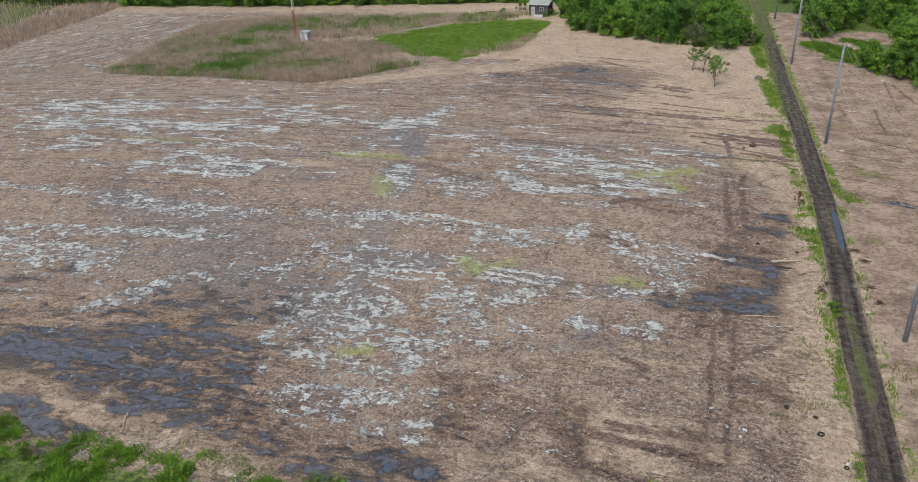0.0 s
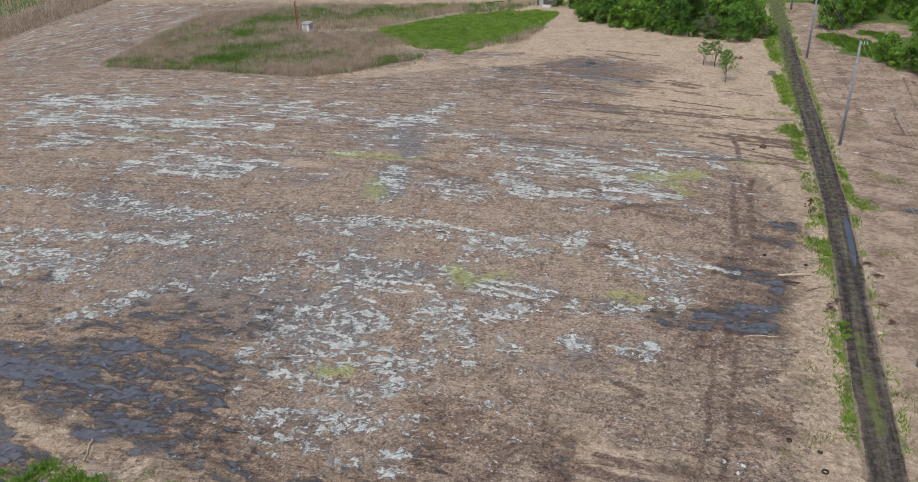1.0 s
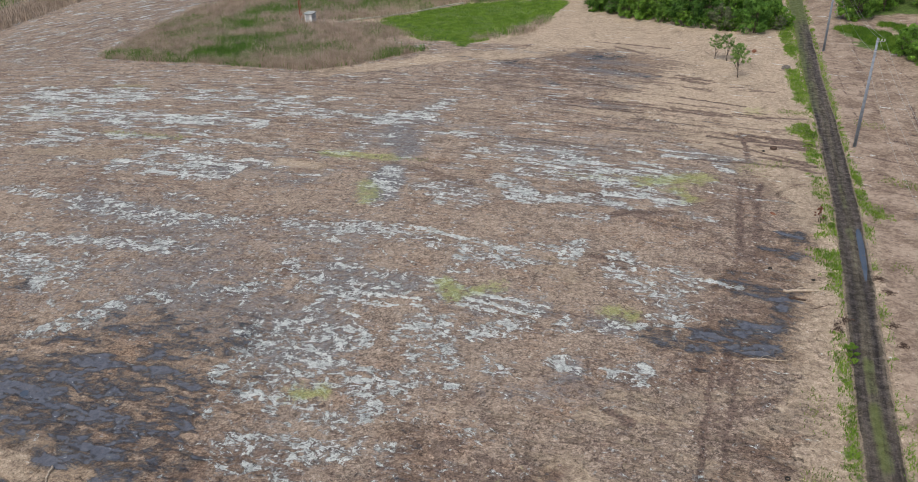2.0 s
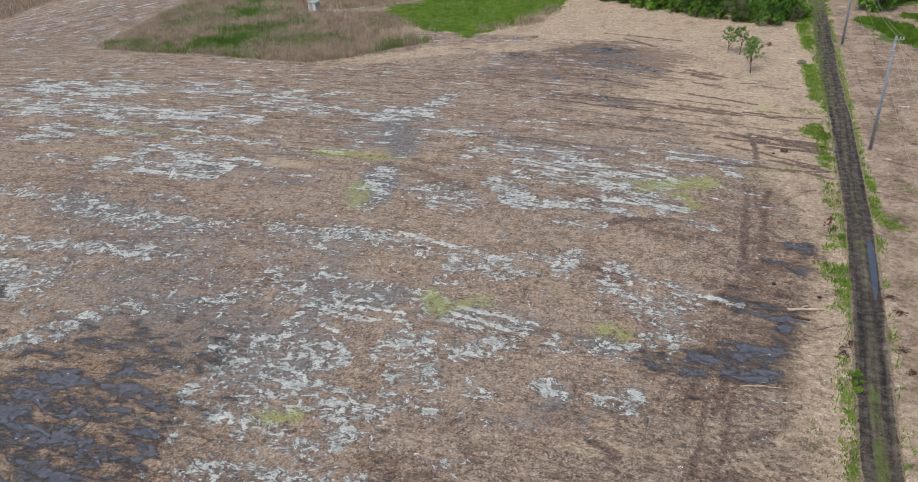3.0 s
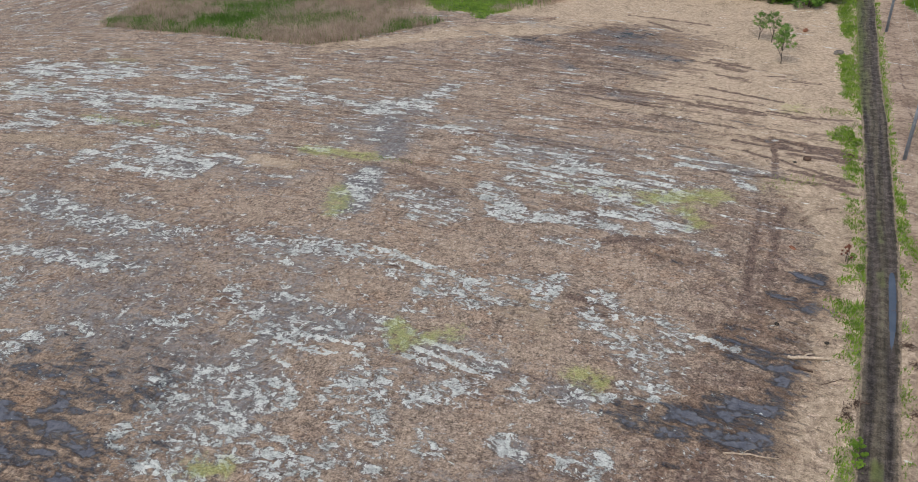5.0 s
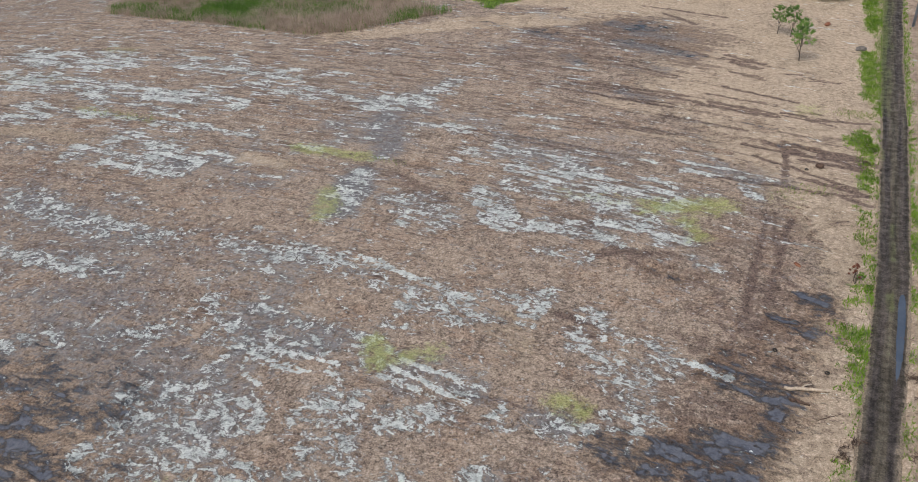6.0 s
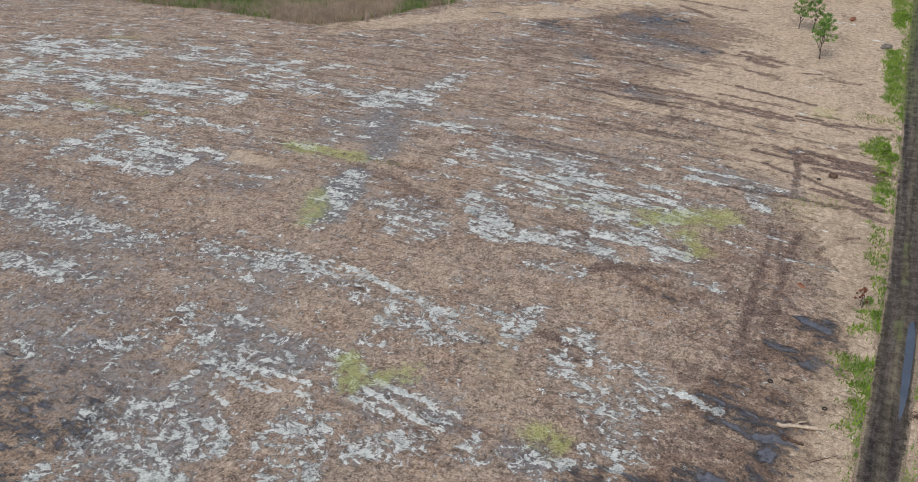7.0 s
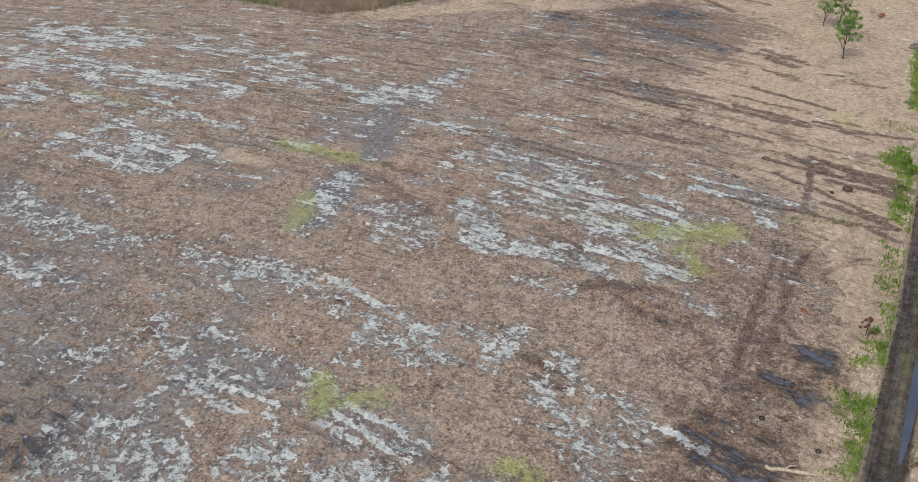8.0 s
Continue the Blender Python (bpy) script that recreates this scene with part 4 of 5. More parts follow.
def in_reeds(x, y):
    near = np.interp(x, (-81, -70, -62, -52, -40, -33, -27, -21, -20, -4, 0), (152, 149.5, 148.7, 146.2, 143.3, 146, 151, 155, 190, 197, 205))
    far = np.interp(x, (-81, -79, -74, -60, -3), (165, 192, 200, 205, 203))
    bed = ease(y - near, -0.4, 0.8) * ease(far - y, 0, 3) * ease(x, -82, -79) * ease(-3 - x, 0, 3)
    clear = band(x, y, [(-49, 177, -33, 177, 1.8, 1), (-33, 177, -19, 191, 1.5, 1), (-27, 162, -22, 159, 3.5, 1), (-60, 177, -48, 176, 0.9, 0.8)])
    wisps = 0.7 * band(x, y, [(-6.5, 166, -4.5, 168.5, 1.2, 1), (-13, 162.5, -10, 163.5, 0.9, 0.6), (-3, 172, -1, 177, 0.8, 0.7), (-12, 200, -3, 201.5, 1.4, 0.9)], 1)
    return np.maximum(bed * (1 - clear) * (1 - in_meadow(x, y)), wisps)


def in_west_reeds(x, y):
    inside = -113.3 - x + (y - 175) * 0.10
    return ease(inside, 0, 1.5) * (1 - 0.8 * ease(inside, 9, 16)) * ease(y, 150, 160) * ease(240 - y, 0, 6)


NW_X, NW_Y = 0.80, 0.60
BEND_X = np.linspace(-130, 70, 201)
BEND_Y = np.cumsum(np.interp(BEND_X, (-90, -40, -15, 5, 22), (0.08, 0.14, 0.21, 0.29, 0.37)))


def row_bend(x):
    """How far the field's rows, which turn southwards to the east, have come down."""
    return np.interp(x, BEND_X, BEND_Y)


def lie_of_land(x, y):
    """Height and the strength of every mark on the ground."""
    wx = x + 2.0 * (fbm(x, y, 3.0, 11) - 0.5) + 1.4 * (fbm(x, y, 0.9, 12, 3) - 0.5)
    wy = y + 1.5 * (fbm(x, y, 3.0, 21) - 0.5) + 1.1 * (fbm(x, y, 0.9, 22, 3) - 0.5)
    nx, ny = x + 0.25 * (wx - x), y + 0.25 * (wy - y)
    m = {"scum": np.maximum(band(wx, wy, SCUM), 0.22 * band(wx, wy, FINE_SCUM, 0.6)), "lines": band(nx, ny, FINE_SCUM, 0.05), "furrows": band(wx, wy, FURROW_ROWS, 2), "wash": band(wx, wy, GREY_WASH + FILM_NORTH + FILM_MIDDLE + FILM_SOUTH), "algae": band(wx, wy, ALGAE, 1.5)}
    m["mud"], m["ruts"] = np.maximum(0.8 * band(wx, wy, MUD), band(wx, wy, MUD_SOUTH + MUD_EAST + MUD_SHADE_SPOTS, 0.8)), band(x + 0.3 * (wx - x), y + 0.3 * (wy - y), DARK_FURROWS + DRY_ROWS + WHEEL_MARKS + BLACK_ROWS + BLACK_SPOTS + EAST_WHEELS + RUTS_SOUTH + TORN_ROWS, 0.3)
    wet, deep = band(wx, wy, POOLS, 1.6), band(wx, wy, POOLS_WEST + DITCH, 0.6)
    off = np.abs(x - track_x(y)) * 0.97
    bank = band(wx, wy, BANK)
    field = ease(sand_edge(y) - x, -2.5, 2.5) * ease(y, 36, 44) * ease(-1.0 * (x + 118), -400, 0)
    m["sand"] = np.maximum(1 - ease(sand_edge(y) - wx, -4.0, 4.0 + 11.0 * ease(y, 96, 110)), np.maximum(np.maximum(0.62 * bank, band(wx, wy, DRY_SPOTS + DRY_SOUTH)), ease(wy - wood_edge(x), -10, -7) * ease(-4 - x, 0, 8)))
    turf = np.maximum(0.85 * in_meadow(x + 4.0 * (fbm(x, y, 5, 171) - 0.5) + 1.5 * (wx - x), y + 9.0 * (fbm(x, y, 5, 173) - 0.5) + 2.0 * (wy - y)), ease(2.3 - off, 0, 1.0) * ease(fbm(x, y, 3.0, 31) + 0.12 * ease(y, 100, 125), 0.46, 0.66) * 0.6)
    turf = np.maximum(turf, 0.62 * ease(band(wx, wy, LUSH, 0.8), 0.1, 0.9))
    south = ease(45.8 - 0.23 * (wx + 30) - wy, -0.8, 1.2) * ease(-14 - wx + 22 * (fbm(x, y, 14, 35) - 0.5), -6, 8) * 0.8
    turf = np.maximum(turf, south)
    far = np.maximum(ease(y - wood_edge(x), -1, 3), ease(x - (66 + 0.05 * (200 - y)), -6, 6) * ease(y, 110, 150))
    far = np.maximum(far, band(wx + 2 * (wx - x), wy + 2 * (wy - y), [(51.5, 166, 55, 154, 2.0, 1), (55, 160, 58.5, 151, 2.2, 1), (52, 156, 57, 152, 1.6, 1)], 2))
    far = np.maximum(far, ease(x - np.interp(y, (160, 170, 185, 199), (60, 30, 9, 7)), -1, 2) * ease(44.5 - x, 0, 2) * ease(y, 160, 168))
    far = np.maximum(far, ease(y, 194, 200) * ease(x, 40, 44) * (1 - ease(x - track_x(y), -1.2, -0.9) * ease(track_x(y) + 1.2 - x, 0, 0.3) * 0.5))
    far = np.maximum(far, ease(x - np.interp(y, (120, 140, 150, 160, 200), (66, 60, 60, 58, 56)), -1, 3) * ease(y, 118, 130) * (1 - ease(7 - np.hypot((wx - 64) * 0.8, wy - 171), 0, 3)))
    far = np.maximum(far, ease(-124 - x, 0, 8) * ease(y, 120, 150))
    m["turf"] = np.maximum(turf, far) * (1 - ease(band(wx, wy, DITCH, 0.4), 0.2, 0.5))
    m["wet"] = wet
    turned = ease(y - 0.25 * (x + 80), 146, 164) * ease(-58 - x, 0, 12)
    rows = (y + row_bend(x)) * (1 - turned) + turned * (NW_Y * y - NW_X * x)
    m["row_along"], m["row_across"], m["field"] = (x - 0.2 * y) * (1 - turned) + turned * (NW_X * y + NW_Y * x), rows, field
    m["far_east"] = ease(x - track_x(y), 1.0, 3.0)
    m["bright_sand"] = ease(track_x(y) - x, 1.0, 4.0) * ease(y + 4 * (wy - y), 100, 122) * ease(wx, -40, -20)
    m["north"] = ease(y + 0.15 * x, 82, 106)
    lumps = (fbm(x, y, 0.9, 41) - 0.5) * 0.10 + (fbm(x * 0.25, rows, 1.1, 51, 3) - 0.5) * 0.12 * np.clip(field, 0, 1)
    z = lumps + 0.25 * bank - 0.30 * deep * ease(fbm(x * 0.35, rows, 1.5, 61, 2) * 0.6 + fbm(x, y, 0.8, 63, 2) * 0.4 + 0.3 * deep, 0.82, 1.11)
    z = z - 0.07 * m["ruts"]
    bed = ease(1.5 - off, 0, 0.45)
    return z * (1 - bed) - 0.32 * bed, m


def grid_mesh(name, xs, ys, zs, material, marks=None):
    """A mesh over the points of a grid, with the marks as attributes of its points."""
    w, h = len(xs), len(ys)
    me = bpy.data.meshes.new(name)
    gx, gy = np.meshgrid(xs, ys)
    me.vertices.add(w * h)
    me.vertices.foreach_set("co", np.stack([gx, gy, zs], -1).astype(np.float32).ravel())
    a = (np.arange(h - 1)[:, None] * w + np.arange(w - 1)).ravel()
    faces = np.stack([a, a + 1, a + w + 1, a + w], -1)
    me.loops.add(faces.size)
    me.loops.foreach_set("vertex_index", faces.ravel().astype(np.int32))
    me.polygons.add(len(faces))
    me.polygons.foreach_set("loop_start", (np.arange(len(faces)) * 4).astype(np.int32))
    me.polygons.foreach_set("use_smooth", np.ones(len(faces), bool))
    me.update(calc_edges=True)
    for key, v in (marks or {}).items():
        me.attributes.new(key, "FLOAT", "POINT").data.foreach_set("value", v.astype(np.float32).ravel())
    me.materials.append(material)
    return new(name, me)


def spread(lo, hi, step, reach):
    """Even steps from lo to hi, then ever longer ones out to the horizon on both sides."""
    out, d = [], step
    while sum(out) < reach:
        d *= 1.22
        out.append(d)
    tail = np.cumsum(out)
    return np.concatenate([lo - tail[::-1], np.arange(lo, hi + step / 2, step), hi + tail])


xs, ys = spread(-100, 62, 0.3, 3500), spread(38, 160, 0.3, 3500)
xs = np.concatenate([xs[xs < -52], np.arange(-52, 28, 0.2), xs[xs >= 28]])
ys = np.concatenate([ys[ys < 40], np.arange(40, 84, 0.2), ys[(ys >= 84) & (ys < 160)], np.arange(160, 240, 0.7), 240 + np.cumsum(1.25 ** np.arange(30))])
gx, gy = np.meshgrid(xs, ys)
height, marks = lie_of_land(gx, gy)
height = np.where((np.abs(gx) > 400) | (gy > 400) | (gy < -50), 0, height)
ground = tagged(grid_mesh("ground", xs, ys, height, GROUND, marks),
                "harvested wet field with straw, pale crust and dry sand", "ground", kind="structure")


def link(name, verts, faces, material, parent=None, label="", smooth=False):
    me = bpy.data.meshes.new(name)
    me.from_pydata(verts, [], faces)
    if smooth:
        me.polygons.foreach_set("use_smooth", [True] * len(me.polygons))
    me.materials.append(material)
    ob = new(name, me)
    ob.parent = parent
    return tagged(ob, label) if label else ob


def part(name, bm, material, parent=None, label="", smooth=False):
    me = bpy.data.meshes.new(name)
    bmesh.ops.recalc_face_normals(bm, faces=bm.faces)
    bm.to_mesh(me)
    bm.free()
    if smooth:
        me.polygons.foreach_set("use_smooth", [True] * len(me.polygons))
    me.materials.append(material)
    ob = new(name, me)
    ob.parent = parent
    return tagged(ob, label) if label else ob


def box(bm, size, at=(0, 0, 0), turn=(0, 0, 0), bevel=0.0):
    made = bmesh.ops.create_cube(bm, size=1.0, matrix=pose(*at, *turn) @ Matrix.Diagonal((*size, 1)))
    if bevel:
        edges = {e for v in made["verts"] for e in v.link_edges}
        bmesh.ops.bevel(bm, geom=list(edges), offset=bevel, segments=2, affect="EDGES", profile=0.6)
    return bm


def tube(points, radii, sides=7):
    """Verts and faces of a capped tube along points."""
    verts, faces = [], []
    pts = [Vector(p) for p in points]
    for i, p in enumerate(pts):
        way = (pts[min(i + 1, len(pts) - 1)] - pts[max(i - 1, 0)]).normalized()
        side = way.cross(Vector((0.31, 0.95, 0.05)) if abs(way.z) > 0.8 else Vector((0, 0, 1))).normalized()
        up = way.cross(side)
        for k in range(sides):
            a = 2 * math.pi * k / sides
            verts.append(p + radii[i] * (math.cos(a) * side + math.sin(a) * up))
    for i in range(len(pts) - 1):
        for k in range(sides):
            a, b = i * sides + k, i * sides + (k + 1) % sides
            faces.append((a, b, b + sides, a + sides))
    faces += [tuple(range(sides))[::-1], tuple(range((len(pts) - 1) * sides, len(pts) * sides))]
    return verts, faces


def land_z(x, y):
    return float(lie_of_land(np.array([float(x)]), np.array([float(y)]))[0][0])


# ---- water that stands in the hollows ----
def level_sheet(name, x0, x1, y0, y1, z, label):
    sx, sy = np.linspace(x0, x1, 30), np.linspace(y0, y1, 30)
    return tagged(grid_mesh(name, sx, sy, np.full((30, 30), z), WATER), label, "water", kind="structure")


level_sheet("water_pools", -100, 60, 38, 165, -0.14, "shallow dark rainwater standing in the field's hollows")

# ---- the dirt track ----
across = np.linspace(-1.5, 1.5, 31)
along = np.arange(-5, 262, 0.35)
tu, tv = np.meshgrid(across, along)
sway = tu + 0.45 * (fbm(tu * 0, tv, 9, 93, 3) - 0.5)
ruts = np.exp(-((np.abs(sway) - 0.68) / 0.40) ** 2) * (0.55 + 0.7 * fbm(tu, tv, 5, 95, 2))
tz = 0.02 - 0.08 * ruts + 0.06 * (fbm(tu + 40, tv, 0.6, 71) - 0.5) - 0.16 * ease(np.abs(tu), 1.1, 1.5)
tz = tz - 0.17 * np.exp(-((tu - 0.72) / 0.45) ** 2) * ease(tv, 72, 84) * ease(91 - tv, 0, 4)
strip = band(tu + track_x(tv), tv, MIDDLE_STRIP, 0.5)
moss = 0.85 * strip + np.exp(-((sway + 0.12) / 0.42) ** 2) * 0.35 * ease(fbm(tu, tv, 7, 81), 0.3, 0.55) + 0.40 * ease(np.abs(tu), 1.1, 1.5) * ease(fbm(tu, tv, 3, 83), 0.4, 0.6) + 0.25 * ease(tv, 115, 150) + 0.9 * ease(tv, 160, 182)
road = grid_mesh("dirt_track", across, along, tz, TRACK, {"moss": moss, "edge": ease(np.abs(tu), 0.8, 1.5), "rut": ruts, "row_along": tv, "row_across": tu + 0.4 * (fbm(tu * 0, tv, 7, 97, 3) - 0.5)})
co = np.stack([tu + track_x(tv) + 0.25 * (fbm(tu * 0, tv, 6, 91) - 0.5), tv, tz], -1)
road.data.vertices.foreach_set("co", co.astype(np.float32).ravel())
road.data.update()
tagged(road, "dark muddy vehicle track with two ruts and a grassy middle", "road", kind="structure")


# ---- blades: grass and reeds ----
def blades(name, px, py, tall, wide, material, label, category, rng, lean=0.35, low=0.0):
    """Bent, tapering blades at the points, as one mesh."""
    n = len(px)
    turn, tip = rng.uniform(0, 2 * np.pi, n), rng.uniform(0, 2 * np.pi, n)
    tall = tall * rng.uniform(0.6, 1.25, n)
    wide = wide * rng.uniform(0.7, 1.3, n)
    z0 = lie_of_land(px, py)[0] - 0.03
    ux, uy = np.cos(turn) * wide / 2, np.sin(turn) * wide / 2
    bx, by = np.cos(tip) * tall * lean * rng.uniform(0.2, 1.2, n), np.sin(tip) * tall * lean * rng.uniform(0.2, 1.2, n)
    v = np.zeros((n, 5, 3))
    v[:, 0] = np.stack([px - ux, py - uy, z0], -1)
    v[:, 1] = np.stack([px + ux, py + uy, z0], -1)
    v[:, 2] = np.stack([px + ux * 0.8 + bx * 0.35, py + uy * 0.8 + by * 0.35, z0 + tall * 0.6], -1)
    v[:, 3] = np.stack([px - ux * 0.8 + bx * 0.35, py - uy * 0.8 + by * 0.35, z0 + tall * 0.6], -1)
    v[:, 4] = np.stack([px + bx, py + by, z0 + tall], -1)
    me = bpy.data.meshes.new(name)
    me.vertices.add(n * 5)
    me.vertices.foreach_set("co", v.astype(np.float32).ravel())
    b = np.arange(n)[:, None] * 5
    idx = np.concatenate([b + np.array([0, 1, 2, 3]), b + np.array([3, 2, 4])], 1)
    me.loops.add(n * 7)
    me.loops.foreach_set("vertex_index", idx.ravel().astype(np.int32))
    me.polygons.add(n * 2)
    me.polygons.foreach_set("loop_start", (np.arange(n)[:, None] * 7 + np.array([0, 4])).ravel().astype(np.int32))
    me.update(calc_edges=True)
    me.materials.append(material)
    return tagged(new(name, me), label, category, kind="stuff")


def scatter(rng, count, x0, x1, y0, y1, keep):
    """Random points in a rectangle, each kept with the chance that keep gives."""
    x, y = rng.uniform(x0, x1, count), rng.uniform(y0, y1, count)
    k = rng.random(count) < keep(x, y)
    return x[k], y[k]


rng = np.random.default_rng(5)
greenness = lambda x, y: np.clip(0.9 * band(x, y, GREEN_REEDS, 1) * ease(fbm(x, y, 4, 103), 0.32, 0.55) + 0.4 * ease(fbm(x, y, 7, 101), 0.54, 0.68) + 0.06, 0, 1)
rx, ry = scatter(rng, 330000, -82, 0, 142, 212, lambda x, y: in_reeds(x, y) * np.where(y < 178, 1, 0.6) * (0.6 + 0.6 * fbm(x, y, 2.5, 105)))
isgreen = rng.random(len(rx)) < greenness(rx, ry)
blades("reed_bed", rx[~isgreen], ry[~isgreen], 1.15 * (0.75 + 0.5 * fbm(rx, ry, 6, 107))[~isgreen], 0.045, REED, "bed of dry brown reeds with feathery tops at the field's end", "reeds", rng, 0.85)
blades("green_reed_growth", rx[isgreen], ry[isgreen], 0.9, 0.075, REED_GREEN, "fresh green reeds growing among the dry stalks", "reeds", rng, 0.35)
wx_, wy_ = scatter(rng, 60000, -190, -110, 150, 240, in_west_reeds)
blades("west_reed_bed", wx_, wy_, 1.4, 0.13, REED, "tall dry brown reeds along the field's far edge", "reeds", rng, 0.25)
mx, my = scatter(rng, 110000, -37, 4, 158, 197, lambda x, y: in_meadow(x + 4.0 * (fbm(x, y, 5, 171) - 0.5) + 1.2 * (fbm(x, y, 1.2, 131) - 0.5), y + 9.0 * (fbm(x, y, 5, 173) - 0.5) + 2.0 * (fbm(x, y, 1.2, 133) - 0.5)) * (0.35 + ease(fbm(x, y, 2.5, 135), 0.35, 0.6)))
blades("meadow_grass", mx, my, 0.28, 0.08, MEADOW, "patch of bright green young grass beside the reeds", "grass", rng, 0.6)
def verge(x, y):
    """How thickly grass grows beside the track: lush patches, thin tufts between them."""
    wx = x + 1.6 * (fbm(x, y, 1.2, 141) - 0.5)
    wy = y + 3.0 * (fbm(x, y, 1.2, 143) - 0.5)
    off = np.abs(x - track_x(y))
    patch = ease(band(wx, wy, LUSH, 0.8), 0.1, 0.9) * np.clip(0.25 + 0.5 * ease(y, 105, 125) + ease(fbm(x, y, 0.7, 145), 0.30, 0.58), 0, 1)
    thin = ease(off, 1.0, 1.3) * ease(2.4 - off, 0, 0.9) * ease(fbm(x, y, 3.0, 31) + 0.16 * ease(y, 100, 125), 0.44, 0.62) * 0.7 * ease(fbm(x, y, 0.6, 147), 0.4, 0.62)
    return np.maximum(patch, thin) * ease(off, 0.75, 1.15) + 0.35 * ease(band(wx, y, MIDDLE_STRIP, 0.3), 0.3, 1.0) * ease(fbm(x, y, 1.0, 149), 0.38, 0.6)


vx, vy = scatter(rng, 620000, 15, 56, 42, 200, verge)
blades("verge_grass", vx, vy, 0.16 + 0.22 * fbm(vx, vy, 1.5, 151), 0.075, GRASS, "bright green grass growing along the edges of the track", "grass", rng, 0.8)
bank_grass = lambda x, y: ease(47.3 - 0.23 * (x + 30) + 3.0 * (fbm(x, y, 3.0, 125) - 0.5) - y, -1.2, 1.2) * (0.15 + ease(fbm(x, y, 1.6, 121), 0.38, 0.6)) * (1 - ease(band(x, y, DITCH, 0.6), 0.2, 0.6)) * ease(2 - x, 0, 9) * ease(y, 34, 38)
gx_, gy_ = scatter(rng, 260000, -60, 2, 34, 55, bank_grass)
blades("bank_grass", gx_, gy_, 0.12 + 0.42 * ease(fbm(gx_, gy_, 1.6, 121), 0.4, 0.75), 0.06, WEED, "lush green weeds and grass on the near bank", "grass", rng, 1.1)


def pole_patch(x, y):
    wx, wy = x + 2.5 * (fbm(x, y, 2.0, 161) - 0.5), y + 4.0 * (fbm(x, y, 2.0, 163) - 0.5)
    return ease(band(wx, wy, [(52.5, 166, 55.5, 154, 1.6, 1), (55.5, 161, 58.0, 152, 1.4, 1), (59, 168, 61, 166, 0.8, 0.7)], 1.2), 0.2, 0.8)


hx, hy = scatter(rng, 60000, 47, 64, 145, 174, pole_patch)
blades("rank_grass", hx, hy, 0.6, 0.07, GRASS, "patch of tall dark green grass near the poles", "grass", rng, 0.5)
tufts = [(32.0, 122.5, 34.0, 122.0, 0.8, 0.8), (24.6, 104, 27.5, 104.5, 1.3, 0.5), (19.2, 53.5, 20.0, 53.8, 0.5, 0.9), (17.0, 52.0, 17.8, 52.2, 0.5, 0.6), (22, 58, 23, 61, 0.5, 0.5),
         (30, 98, 31, 96, 0.4, 0.6), (-48, 113, -58, 114, 1.2, 0.4), (-20, 106.5, -14, 105, 0.4, 0.5), (40.5, 118, 42, 117, 1.0, 0.6), (38.3, 100, 40.2, 98.6, 0.8, 0.9), (27.2, 58.5, 27.6, 55, 0.6, 0.7), (20.5, 58, 21.4, 62, 0.7, 0.5), (33, 81, 34, 80, 0.5, 0.6), (28, 56, 29, 58, 0.8, 0.5)]
sx_, sy_ = scatter(rng, 400000, -60, 45, 50, 125, lambda x, y: ease(band(x, y, tufts), 0.15, 0.9) * 0.7)
blades("sand_tufts", sx_, sy_, 0.26, 0.06, DRY_GRASS, "thin yellowish green tufts of grass on the sand", "grass", rng, 0.6)


# ---- trees and shrubs ----
def leaf_cloud(clumps, per, size, rng):
    """Small four-cornered leaves round clump centres (x, y, z, radius): verts and faces."""
    c = np.repeat(np.array(clumps), per, 0)
    n = len(c)
    way = rng.normal(size=(n, 3))
    way /= np.linalg.norm(way, axis=1)[:, None]
    at = c[:, :3] + way * (c[:, 3] * rng.uniform(0.35, 1.08, n))[:, None] * np.array([1, 1, 0.8])
    face = way + rng.normal(size=(n, 3)) * 0.42 + np.array([0, 0, 0.35])
    face /= np.linalg.norm(face, axis=1)[:, None]
    u = np.cross(face, rng.normal(size=(n, 3)))
    u /= np.linalg.norm(u, axis=1)[:, None]
    w = np.cross(face, u)
    s = (size * rng.uniform(0.6, 1.3, n))[:, None]
    v = np.stack([at - u * s, at + w * s * 0.55 - face * s * 0.15, at + u * s, at - w * s * 0.55 - face * s * 0.15], 1)
    return v.reshape(-1, 3).tolist(), (np.arange(n)[:, None] * 4 + np.arange(4)).tolist()


